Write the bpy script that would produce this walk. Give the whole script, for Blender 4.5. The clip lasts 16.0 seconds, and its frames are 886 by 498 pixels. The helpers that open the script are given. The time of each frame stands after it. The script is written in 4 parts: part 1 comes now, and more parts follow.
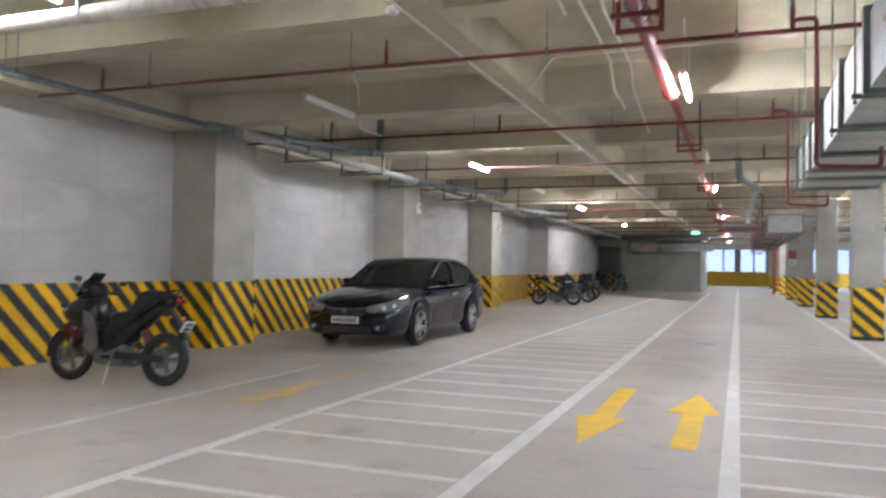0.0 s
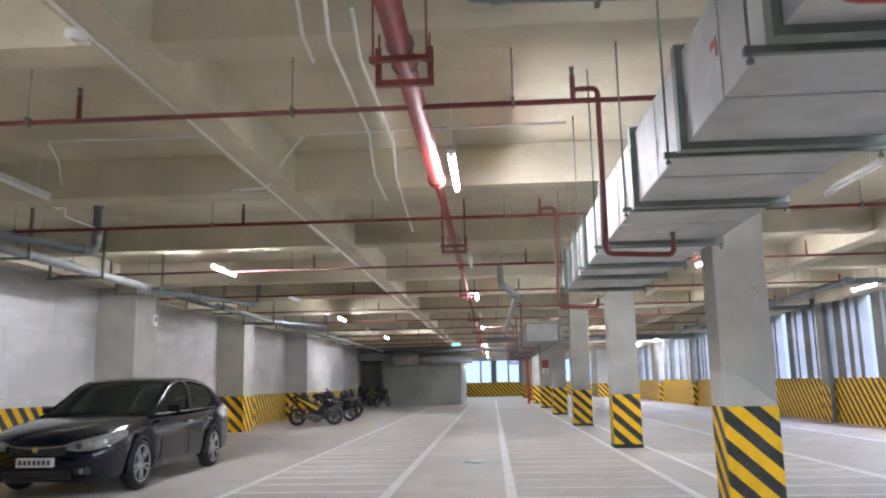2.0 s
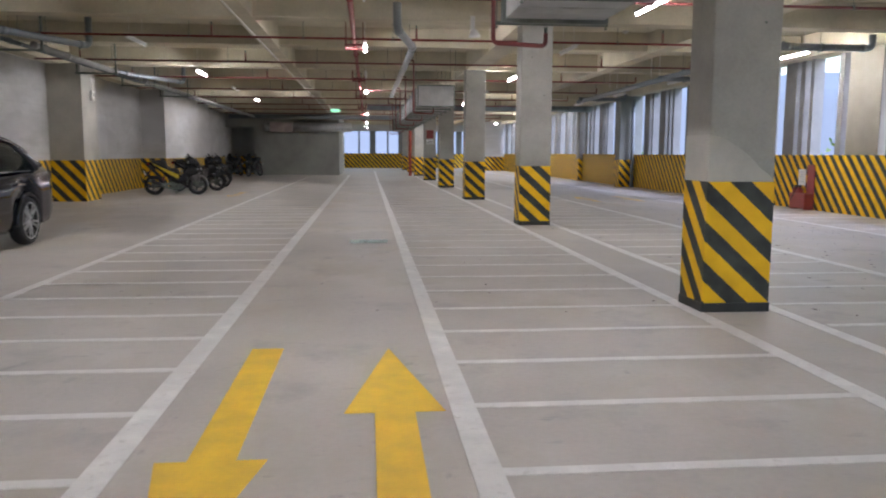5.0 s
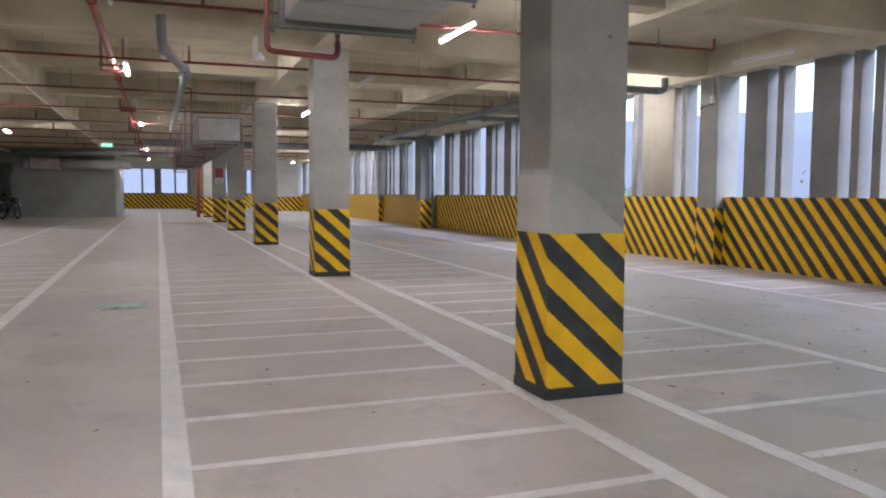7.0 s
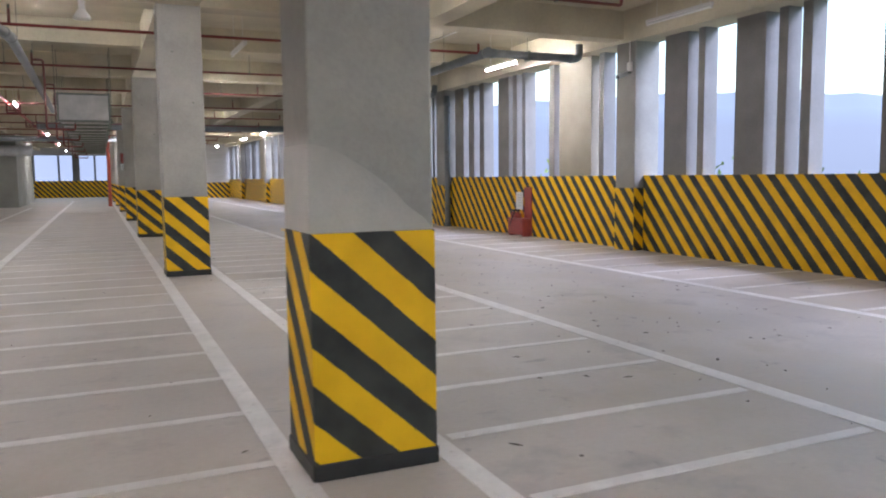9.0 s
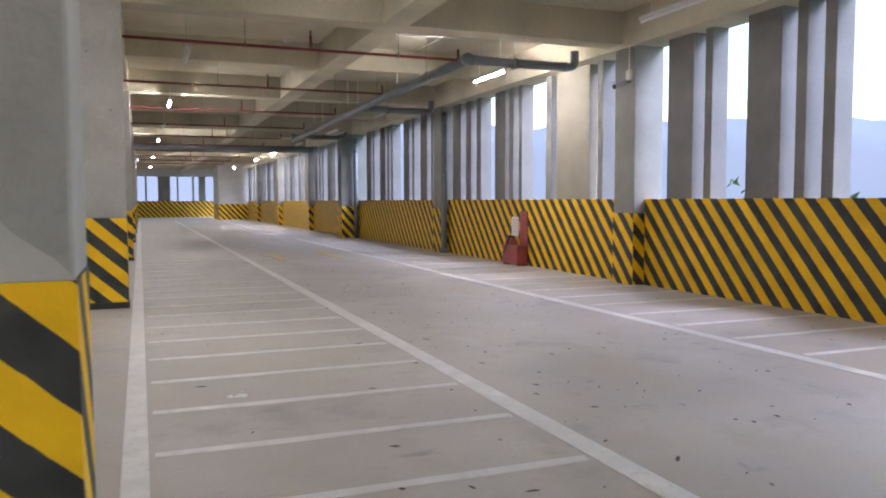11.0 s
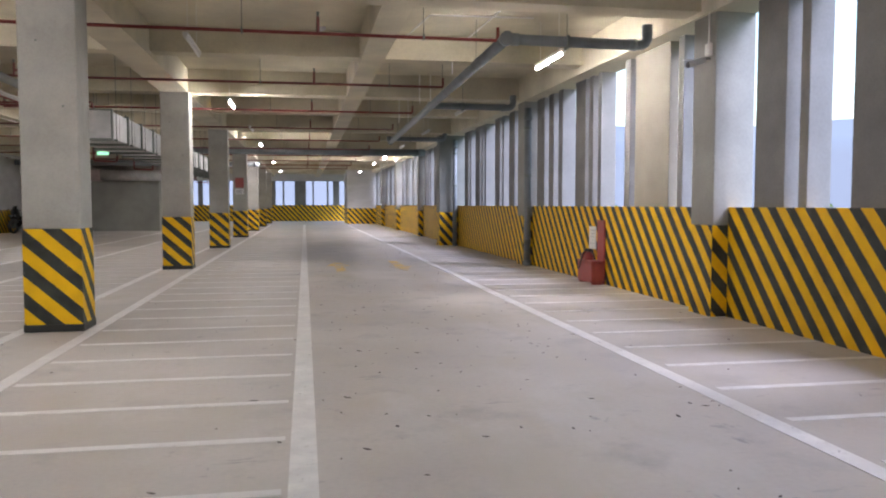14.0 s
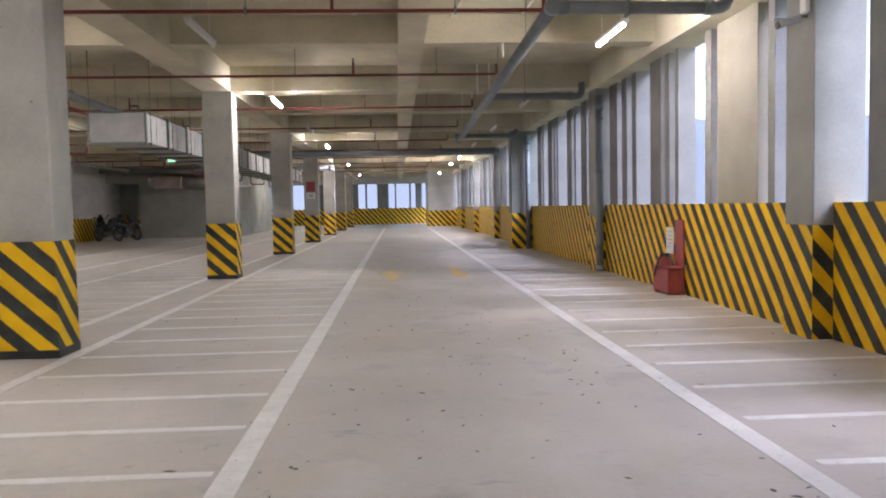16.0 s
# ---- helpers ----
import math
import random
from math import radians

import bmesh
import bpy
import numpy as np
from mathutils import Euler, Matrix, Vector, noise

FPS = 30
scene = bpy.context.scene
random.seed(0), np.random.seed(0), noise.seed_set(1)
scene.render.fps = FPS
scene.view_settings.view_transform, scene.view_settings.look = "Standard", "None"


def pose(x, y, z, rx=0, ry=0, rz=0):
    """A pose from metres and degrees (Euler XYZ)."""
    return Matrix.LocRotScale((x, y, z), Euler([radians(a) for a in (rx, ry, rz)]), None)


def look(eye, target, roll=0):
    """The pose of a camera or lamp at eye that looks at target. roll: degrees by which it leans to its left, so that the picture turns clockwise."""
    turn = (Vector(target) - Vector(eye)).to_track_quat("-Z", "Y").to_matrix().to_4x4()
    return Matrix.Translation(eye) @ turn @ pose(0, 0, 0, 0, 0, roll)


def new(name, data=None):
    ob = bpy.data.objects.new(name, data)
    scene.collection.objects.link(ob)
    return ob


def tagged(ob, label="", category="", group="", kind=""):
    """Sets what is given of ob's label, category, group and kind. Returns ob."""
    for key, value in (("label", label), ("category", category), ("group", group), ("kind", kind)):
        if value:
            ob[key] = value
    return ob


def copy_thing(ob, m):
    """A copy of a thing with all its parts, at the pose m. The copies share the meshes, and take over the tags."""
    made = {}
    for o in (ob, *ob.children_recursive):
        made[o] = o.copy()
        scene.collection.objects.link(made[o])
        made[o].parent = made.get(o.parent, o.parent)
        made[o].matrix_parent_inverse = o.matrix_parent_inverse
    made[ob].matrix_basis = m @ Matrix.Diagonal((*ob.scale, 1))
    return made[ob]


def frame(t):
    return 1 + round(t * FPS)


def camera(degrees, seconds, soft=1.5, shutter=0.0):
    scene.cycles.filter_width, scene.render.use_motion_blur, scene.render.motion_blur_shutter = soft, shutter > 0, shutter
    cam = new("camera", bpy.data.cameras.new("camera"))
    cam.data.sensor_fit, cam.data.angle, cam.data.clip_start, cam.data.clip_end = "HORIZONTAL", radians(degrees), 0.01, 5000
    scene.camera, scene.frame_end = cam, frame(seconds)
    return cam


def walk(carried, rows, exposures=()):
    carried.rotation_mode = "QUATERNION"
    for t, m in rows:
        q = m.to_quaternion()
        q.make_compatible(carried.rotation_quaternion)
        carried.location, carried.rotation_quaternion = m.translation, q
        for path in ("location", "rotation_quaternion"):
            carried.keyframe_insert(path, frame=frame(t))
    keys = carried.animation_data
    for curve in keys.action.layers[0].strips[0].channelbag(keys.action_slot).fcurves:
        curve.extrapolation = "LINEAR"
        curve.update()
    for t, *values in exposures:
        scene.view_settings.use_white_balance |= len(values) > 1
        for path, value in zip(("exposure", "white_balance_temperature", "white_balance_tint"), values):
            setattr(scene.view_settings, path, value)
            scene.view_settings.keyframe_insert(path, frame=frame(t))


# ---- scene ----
cam = camera(60.0, 16.0, soft=2.0, shutter=0.35)
PATH = [
    (0, (0.13, 0.035, 1.373), (-0.589, 1.9, 1.417), 0.9),
    (0.5, (0.0, 0.399, 1.442), (-0.512, 2.319, 1.666), 0.9),
    (1, (0.013, 0.787, 1.455), (-0.334, 2.723, 1.823), 0.1),
    (1.5, (-0.064, 1.182, 1.407), (-0.268, 3.132, 1.804), -1.0),
    (2, (-0.112, 1.59, 1.367), (-0.23, 3.557, 1.709), -1.1),
    (2.5, (-0.142, 2.019, 1.368), (-0.199, 3.998, 1.649), -0.3),
    (3, (-0.312, 2.414, 1.354), (-0.35, 4.413, 1.427), 0.1),
    (3.2, (-0.366, 2.577, 1.359), (-0.402, 4.576, 1.334), 0.3),
    (5.3, (-0.385, 4.345, 1.265), (-0.107, 6.31, 1.018), 0.2),
    (5.5, (-0.362, 4.52, 1.292), (-0.02, 6.476, 1.051), 0.2),
    (6, (-0.235, 4.88, 1.279), (0.252, 6.807, 1.061), 0.4),
    (6.5, (-0.095, 5.29, 1.278), (0.51, 7.188, 1.094), 0.5),
    (7, (0.027, 5.718, 1.304), (0.721, 7.588, 1.161), 0.3),
    (7.5, (0.334, 6.06, 1.298), (1.061, 7.917, 1.15), 0.0),
    (8, (0.659, 6.436, 1.275), (1.414, 8.281, 1.114), -0.3),
    (8.5, (1.045, 6.673, 1.272), (1.84, 8.499, 1.091), -0.6),
    (8.7, (1.24, 6.738, 1.29), (2.053, 8.556, 1.101), -0.6),
    (10.8, (2.862, 7.86, 1.252), (3.62, 9.706, 1.119), -0.1),
    (11, (3.01, 7.908, 1.25), (3.742, 9.765, 1.125), -0.1),
    (11.5, (3.372, 8.114, 1.283), (4.029, 10.0, 1.185), -0.1),
    (12, (3.702, 8.375, 1.294), (4.3, 10.282, 1.207), -0.3),
    (12.5, (4.103, 8.503, 1.283), (4.646, 10.426, 1.189), -0.3),
    (13, (4.443, 8.741, 1.268), (4.932, 10.677, 1.151), -0.2),
    (13.5, (4.778, 8.989, 1.291), (5.212, 10.939, 1.181), 0.0),
    (14, (5.118, 9.209, 1.302), (5.472, 11.174, 1.187), 0.0),
    (14.5, (5.351, 9.549, 1.31), (5.619, 11.528, 1.206), -0.2),
    (15, (5.583, 9.837, 1.28), (5.778, 11.825, 1.179), -0.6),
    (15.5, (5.787, 10.16, 1.287), (5.89, 12.155, 1.194), -0.6),
    (16, (5.942, 10.533, 1.3), (6.058, 12.527, 1.19), -1.1),
]
EXPOSURES = [(0, 2.90, 5850, 9), (1, 3.02, 5900, 9), (2, 2.97, 5770, 9), (3, 2.81, 5770, 9), (5.5, 2.25, 6150, 11), (8.5, 2.35, 6200, 12), (11, 2.31, 6300, 12), (16, 2.38, 6500, 12)]
walk(cam, [(t, look(eye, target, roll)) for t, eye, target, roll in PATH], EXPOSURES)

# ---- light ----
world = bpy.data.worlds.new("sky_world")
scene.world = world
world.use_nodes = True
wn = world.node_tree.nodes
sky = wn.new("ShaderNodeTexSky")
sky.sky_type = 'NISHITA'
sky.sun_disc = False
sky.sun_elevation, sky.sun_rotation = radians(47), radians(126)
sky.air_density, sky.dust_density, sky.ozone_density = 1.6, 0.6, 5.0
wn["Background"].inputs["Strength"].default_value = 0.10
world.node_tree.links.new(sky.outputs[0], wn["Background"].inputs["Color"])
sun_data = bpy.data.lights.new("sun", 'SUN')
sun_data.energy, sun_data.angle, sun_data.color = 2.15, radians(36), (0.74, 0.74, 1.0)
sun = new("sun", sun_data)
sun.matrix_world = look((0, 0, 0), (-0.55, 0.40, -0.73))

# ---- materials ----
def material(name, base, rough=0.6, metal=0.0, vary=0.12, scale=3.0, fine=60.0, bump=0.15, second=None, spec=0.5, stretch=(1, 1, 1)):
    """A surface with two scales of tone variation and fine relief."""
    m = bpy.data.materials.new(name)
    m.use_nodes = True
    nt = m.node_tree
    n, l = nt.nodes, nt.links
    b = n["Principled BSDF"]
    tc = n.new("ShaderNodeTexCoord")
    mp = n.new("ShaderNodeMapping")
    mp.inputs["Scale"].default_value = stretch
    l.new(tc.outputs["Object"], mp.inputs["Vector"])
    big = n.new("ShaderNodeTexNoise")
    big.inputs["Scale"].default_value, big.inputs["Detail"].default_value = scale, 5
    small = n.new("ShaderNodeTexNoise")
    small.inputs["Scale"].default_value, small.inputs["Detail"].default_value = fine, 3
    l.new(mp.outputs[0], big.inputs["Vector"])
    l.new(mp.outputs[0], small.inputs["Vector"])
    ramp = n.new("ShaderNodeValToRGB")
    c2 = second or tuple(c * (1 - vary * 2) for c in base)
    ramp.color_ramp.elements[0].color = (*c2, 1)
    ramp.color_ramp.elements[1].color = (*[min(1, c * (1 + vary)) for c in base], 1)
    ramp.color_ramp.elements[0].position, ramp.color_ramp.elements[1].position = 0.3, 0.68
    l.new(big.outputs["Fac"], ramp.inputs["Fac"])
    mix = n.new("ShaderNodeMix")
    mix.data_type, mix.blend_type = 'RGBA', 'OVERLAY'
    mix.inputs[0].default_value = min(0.5, vary * 2)
    l.new(ramp.outputs["Color"], mix.inputs[6])
    l.new(small.outputs["Color"], mix.inputs[7])
    hs = n.new("ShaderNodeHueSaturation")
    l.new(mix.outputs[2], hs.inputs["Color"])
    bw = n.new("ShaderNodeMix")
    bw.data_type, bw.blend_type = 'RGBA', 'MULTIPLY'
    bw.inputs[0].default_value = min(1.0, vary * 2.5)
    bwr = n.new("ShaderNodeMapRange")
    bwr.inputs["From Min"].default_value, bwr.inputs["From Max"].default_value = 0.3, 0.6
    bwr.inputs["To Min"].default_value, bwr.inputs["To Max"].default_value = 0.78, 1.0
    l.new(small.outputs["Fac"], bwr.inputs["Value"])
    l.new(ramp.outputs["Color"], bw.inputs[6])
    l.new(bwr.outputs[0], bw.inputs[7])
    l.new(bw.outputs[2], b.inputs["Base Color"])
    rr = n.new("ShaderNodeMapRange")
    rr.inputs["To Min"].default_value, rr.inputs["To Max"].default_value = max(0.02, rough - 0.12), min(1, rough + 0.12)
    l.new(big.outputs["Fac"], rr.inputs["Value"])
    l.new(rr.outputs[0], b.inputs["Roughness"])
    b.inputs["Metallic"].default_value = metal
    b.inputs["Specular IOR Level"].default_value = spec
    if bump:
        bp = n.new("ShaderNodeBump")
        bp.inputs["Strength"].default_value, bp.inputs["Distance"].default_value = bump, 0.01
        l.new(small.outputs["Fac"], bp.inputs["Height"])
        l.new(bp.outputs[0], b.inputs["Normal"])
    n.remove(mix), n.remove(hs)
    return m


def stripe_material(name, wrap, period, slope, phase=0.0, side=1.0):
    """Yellow and black diagonal hazard bands, painted on rough plaster. The bands run on round the corners."""
    m = bpy.data.materials.new(name)
    m.use_nodes = True
    n, l = m.node_tree.nodes, m.node_tree.links
    b = n["Principled BSDF"]
    tc = n.new("ShaderNodeTexCoord")
    p, q = n.new("ShaderNodeSeparateXYZ"), n.new("ShaderNodeSeparateXYZ")
    l.new(tc.outputs["Object"], p.inputs[0])
    l.new(tc.outputs["Normal"], q.inputs[0])

    def op(kind, a, c):
        o = n.new("ShaderNodeMath")
        o.operation = kind
        for i, v in enumerate((a, c)):
            if isinstance(v, (int, float)):
                o.inputs[i].default_value = v
            else:
                l.new(v, o.inputs[i])
        return o.outputs[0]

    u = op('SUBTRACT', op('MULTIPLY', q.outputs["X"], op('ADD', op('MULTIPLY', p.outputs["Y"], side), wrap)), op('MULTIPLY', q.outputs["Y"], p.outputs["X"]))
    wob = n.new("ShaderNodeTexNoise")
    wob.inputs["Scale"].default_value = 14
    l.new(tc.outputs["Object"], wob.inputs["Vector"])
    v = op('ADD', p.outputs["Z"], op('ADD', op('MULTIPLY', u, slope), op('MULTIPLY', wob.outputs["Fac"], 0.012)))
    f = op('FRACT', op('ADD', op('DIVIDE', v, period), 100 + phase), 0)
    band = op('GREATER_THAN', f, 0.5)
    stain = n.new("ShaderNodeTexNoise")
    stain.inputs["Scale"].default_value, stain.inputs["Detail"].default_value = 5, 6
    l.new(tc.outputs["Object"], stain.inputs["Vector"])
    yel, blk = n.new("ShaderNodeValToRGB"), n.new("ShaderNodeValToRGB")
    for r, a, c in ((yel, (0.74, 0.42, 0.004), (0.86, 0.51, 0.006)), (blk, (0.024, 0.025, 0.024), (0.05, 0.052, 0.047))):
        r.color_ramp.elements[0].position, r.color_ramp.elements[1].position = 0.32, 0.62
        r.color_ramp.elements[0].color, r.color_ramp.elements[1].color = (*a, 1), (*c, 1)
        l.new(stain.outputs["Fac"], r.inputs["Fac"])
    mix = n.new("ShaderNodeMix")
    mix.data_type = 'RGBA'
    l.new(band, mix.inputs[0])
    l.new(blk.outputs["Color"], mix.inputs[6])
    l.new(yel.outputs["Color"], mix.inputs[7])
    l.new(mix.outputs[2], b.inputs["Base Color"])
    b.inputs["Roughness"].default_value = 0.55
    b.inputs["Specular IOR Level"].default_value = 0.3
    bp = n.new("ShaderNodeBump")
    bp.inputs["Strength"].default_value, bp.inputs["Distance"].default_value = 0.12, 0.01
    fine = n.new("ShaderNodeTexNoise")
    fine.inputs["Scale"].default_value = 70
    l.new(tc.outputs["Object"], fine.inputs["Vector"])
    l.new(fine.outputs["Fac"], bp.inputs["Height"])
    l.new(bp.outputs[0], b.inputs["Normal"])
    return m


def glow(name, colour, strength):
    m = bpy.data.materials.new(name)
    m.use_nodes = True
    b = m.node_tree.nodes["Principled BSDF"]
    b.inputs["Base Color"].default_value = (*colour, 1)
    b.inputs["Emission Color"].default_value = (*colour, 1)
    b.inputs["Emission Strength"].default_value = strength
    return m


FLOOR = material("floor_concrete", (0.485, 0.443, 0.395), 0.52, vary=0.10, scale=0.55, fine=26, bump=0.06)


def stain(m, colour, scale, low, high, stretch=(1, 1, 1)):
    """Lays irregular darker stains with soft edges over a material's colour."""
    n, l = m.node_tree.nodes, m.node_tree.links
    b = n["Principled BSDF"]
    old = b.inputs["Base Color"].links[0].from_socket
    tc, mp, tx, rp, mx = n.new("ShaderNodeTexCoord"), n.new("ShaderNodeMapping"), n.new("ShaderNodeTexNoise"), n.new("ShaderNodeMapRange"), n.new("ShaderNodeMix")
    mp.inputs["Scale"].default_value = stretch
    tx.inputs["Scale"].default_value, tx.inputs["Detail"].default_value, tx.inputs["Roughness"].default_value = scale, 8, 0.62
    rp.inputs["From Min"].default_value, rp.inputs["From Max"].default_value = low, high
    mx.data_type = 'RGBA'
    l.new(tc.outputs["Object"], mp.inputs["Vector"])
    l.new(mp.outputs[0], tx.inputs["Vector"])
    l.new(tx.outputs["Fac"], rp.inputs["Value"])
    l.new(rp.outputs[0], mx.inputs[0])
    l.new(old, mx.inputs[6])
    mx.inputs[7].default_value = (*colour, 1)
    l.new(mx.outputs[2], b.inputs["Base Color"])


stain(FLOOR, (0.33, 0.305, 0.28), 1.5, 0.55, 0.72)
stain(FLOOR, (0.27, 0.25, 0.235), 5.0, 0.66, 0.74, (1, 0.45, 1))
stain(FLOOR, (0.24, 0.22, 0.205), 2.6, 0.655, 0.73, (1, 0.7, 1))
stain(FLOOR, (0.36, 0.33, 0.30), 9.0, 0.63, 0.70, (0.4, 1, 1))
stain(FLOOR, (0.53, 0.50, 0.47), 0.8, 0.58, 0.80, (1, 0.5, 1))
stain(FLOOR, (0.31, 0.29, 0.27), 2.2, 0.655, 0.71, (0.7, 2.6, 1))
stain(FLOOR, (0.43, 0.385, 0.315), 0.9, 0.50, 0.66, (1, 0.6, 1))
CONCRETE = material("concrete", (0.54, 0.53, 0.51), 0.8, vary=0.05, scale=0.8, fine=30, bump=0.12, stretch=(1, 1, 2.5))
COLUMN = material("column_concrete", (0.40, 0.39, 0.35), 0.75, vary=0.13, scale=1.4, fine=38, bump=0.2)
stain(CONCRETE, (0.64, 0.63, 0.62), 0.5, 0.5, 0.75, (1, 1, 2.8))
stain(CONCRETE, (0.45, 0.44, 0.415), 0.35, 0.56, 0.72, (0.35, 0.35, 6.0))
stain(COLUMN, (0.30, 0.285, 0.24), 2.2, 0.58, 0.78, (1, 1, 0.5))
stain(COLUMN, (0.46, 0.445, 0.39), 1.1, 0.56, 0.75)
def panels(m, width, height, tone, joint):
    """Faint formwork panels on an upright wall that runs along y: small differences of tone and thin joints."""
    n, l = m.node_tree.nodes, m.node_tree.links
    b = n["Principled BSDF"]
    old = b.inputs["Base Color"].links[0].from_socket
    tc, sp, cb, br, mx = n.new("ShaderNodeTexCoord"), n.new("ShaderNodeSeparateXYZ"), n.new("ShaderNodeCombineXYZ"), n.new("ShaderNodeTexBrick"), n.new("ShaderNodeMix")
    l.new(tc.outputs["Object"], sp.inputs[0])
    l.new(sp.outputs["Y"], cb.inputs[0]), l.new(sp.outputs["Z"], cb.inputs[1])
    l.new(cb.outputs[0], br.inputs["Vector"])
    br.offset = 0.5
    for key, value in (("Scale", 1.0), ("Brick Width", width), ("Row Height", height), ("Mortar Size", 0.006), ("Mortar Smooth", 0.3)):
        br.inputs[key].default_value = value
    br.inputs["Color1"].default_value, br.inputs["Color2"].default_value = (1, 1, 1, 1), (tone, tone, tone * 0.98, 1)
    br.inputs["Mortar"].default_value = (joint, joint, joint, 1)
    mx.data_type, mx.blend_type = 'RGBA', 'MULTIPLY'
    mx.inputs[0].default_value = 1.0
    l.new(old, mx.inputs[6]), l.new(br.outputs["Color"], mx.inputs[7])
    l.new(mx.outputs[2], b.inputs["Base Color"])


WALL_CAST = material("formwork_concrete", (0.54, 0.53, 0.51), 0.8, vary=0.07, scale=0.8, fine=30, bump=0.12, stretch=(1, 1, 2.0))
stain(WALL_CAST, (0.63, 0.62, 0.60), 0.7, 0.5, 0.72, (1, 1, 2.0))
stain(WALL_CAST, (0.40, 0.39, 0.36), 0.6, 0.55, 0.74, (0.5, 0.5, 2.5))
stain(WALL_CAST, (0.44, 0.43, 0.40), 2.4, 0.60, 0.75, (1, 0.5, 0.35))
panels(WALL_CAST, 2.44, 1.22, 0.90, 0.80)
PILASTER = material("pilaster_concrete", (0.46, 0.445, 0.385), 0.8, vary=0.10, scale=1.2, fine=34, bump=0.15)
stain(PILASTER, (0.36, 0.345, 0.29), 1.6, 0.56, 0.76, (1, 1, 0.6))
# concrete of the narrow fins, its tone lowered for their shade against the daylight
FIN_BACKLIT = material("backlit_fin_concrete", (0.225, 0.22, 0.21), 0.8, vary=0.14, scale=1.3, fine=30, bump=0.2)
CEILING = material("ceiling_concrete", (0.57, 0.52, 0.385), 0.85, vary=0.12, scale=0.9, fine=22, bump=0.2)
BLOCK = material("grey_block_wall", (0.32, 0.325, 0.29), 0.85, vary=0.1, scale=1.0, fine=30, bump=0.15)
WHITE_LINE = material("white_road_paint", (0.73, 0.71, 0.675), 0.5, vary=0.09, scale=5, fine=60, bump=0.1)
stain(WHITE_LINE, (0.61, 0.585, 0.55), 0.9, 0.46, 0.68)
stain(WHITE_LINE, (0.68, 0.65, 0.61), 3.5, 0.50, 0.72)
stain(WHITE_LINE, (0.54, 0.51, 0.47), 16.0, 0.57, 0.70)
FADED_WHITE = material("worn_white_road_paint", (0.60, 0.575, 0.54), 0.55, vary=0.08, scale=5, fine=60, bump=0.1)
stain(FADED_WHITE, (0.47, 0.44, 0.41), 2.2, 0.46, 0.62)
FADED_YELLOW = material("worn_yellow_road_paint", (0.74, 0.47, 0.06), 0.55, vary=0.12, scale=6, fine=60, bump=0.1)
stain(FADED_YELLOW, (0.44, 0.41, 0.37), 4.0, 0.42, 0.6)
YELLOW_LINE = material("yellow_road_paint", (0.84, 0.53, 0.02), 0.5, vary=0.08, scale=5, fine=60, bump=0.1)
STRIPE_COLUMN = stripe_material("hazard_bands_column", 0.542, 0.323, 0.90, -0.04, 1.19)
STRIPE_WALL = stripe_material("hazard_bands_wall", 0.0, 0.38, 1.05)
STRIPE_WALL_COLUMN = stripe_material("hazard_bands_wall_column", 0.0, 0.348, 1.124, 0.42)
STRIPE_NEAR = stripe_material("hazard_bands_near_parapet", 0.0, 0.348, 1.124, -0.004)
STRIPE_FAR = stripe_material("hazard_bands_far_parapet", 0.0, 0.348, 1.124, 0.696)
BLACK_BASE = material("black_base_paint", (0.022, 0.023, 0.022), 0.5, vary=0.15, scale=8)
GALV = material("galvanised_sheet", (0.46, 0.465, 0.455), 0.55, 0.25, vary=0.1, scale=4, fine=14, bump=0.05)
GALV_DARK = material("duct_flange", (0.17, 0.195, 0.175), 0.5, 0.4, vary=0.1, scale=6)
RED = material("red_pipe_paint", (0.20, 0.045, 0.04), 0.72, vary=0.12, scale=6, bump=0.05, spec=0.25)
MAIN_RED = material("fire_main_paint", (0.27, 0.036, 0.03), 0.55, vary=0.12, scale=6, bump=0.03, spec=0.3)
RED_DARK = material("red_oxide_pipe_paint", (0.17, 0.04, 0.035), 0.45, vary=0.12, scale=6, bump=0.05)
DROP_RED = material("orange_red_pipe_paint", (0.36, 0.06, 0.035), 0.45, vary=0.1, scale=6, bump=0.04)
GREEN = material("green_pipe", (0.04, 0.17, 0.10), 0.4, vary=0.1)
PVC_GREY = material("grey_pvc_pipe", (0.16, 0.18, 0.19), 0.45, vary=0.1)
WHITE_PLASTIC = material("white_plastic", (0.75, 0.74, 0.7), 0.45, vary=0.05)
TUBE_ON = glow("lit_tube", (0.965, 0.91, 0.925), 88)
# the hills' daylit haze is put in as a bluish glow on a near-black base
HILL_GLOW = glow("hill_haze_glow", (0.62, 0.71, 1.0), 0.125)
HILL_GLOW.node_tree.nodes["Principled BSDF"].inputs["Base Color"].default_value = (0.02, 0.025, 0.03, 1)
GROUND = material("outside_ground", (0.09, 0.11, 0.06), 1.0, vary=0.2, scale=0.05, fine=1, bump=0)

# ---- building helpers ----
def box(bm, x0, x1, y0, y1, z0, z1, bevel=0.0):
    m = Matrix.Translation(((x0 + x1) / 2, (y0 + y1) / 2, (z0 + z1) / 2)) @ Matrix.Diagonal((x1 - x0, y1 - y0, z1 - z0, 1))
    made = bmesh.ops.create_cube(bm, size=1, matrix=m)
    if bevel:
        edges = list({e for v in made["verts"] for e in v.link_edges})
        bmesh.ops.bevel(bm, geom=edges, offset=bevel, segments=2, profile=0.5, affect='EDGES')
    return bm


def tube(bm, pts, r, sides=10, caps=True):
    """A round pipe through pts."""
    pts = [Vector(p) for p in pts]
    rings = []
    ref = None
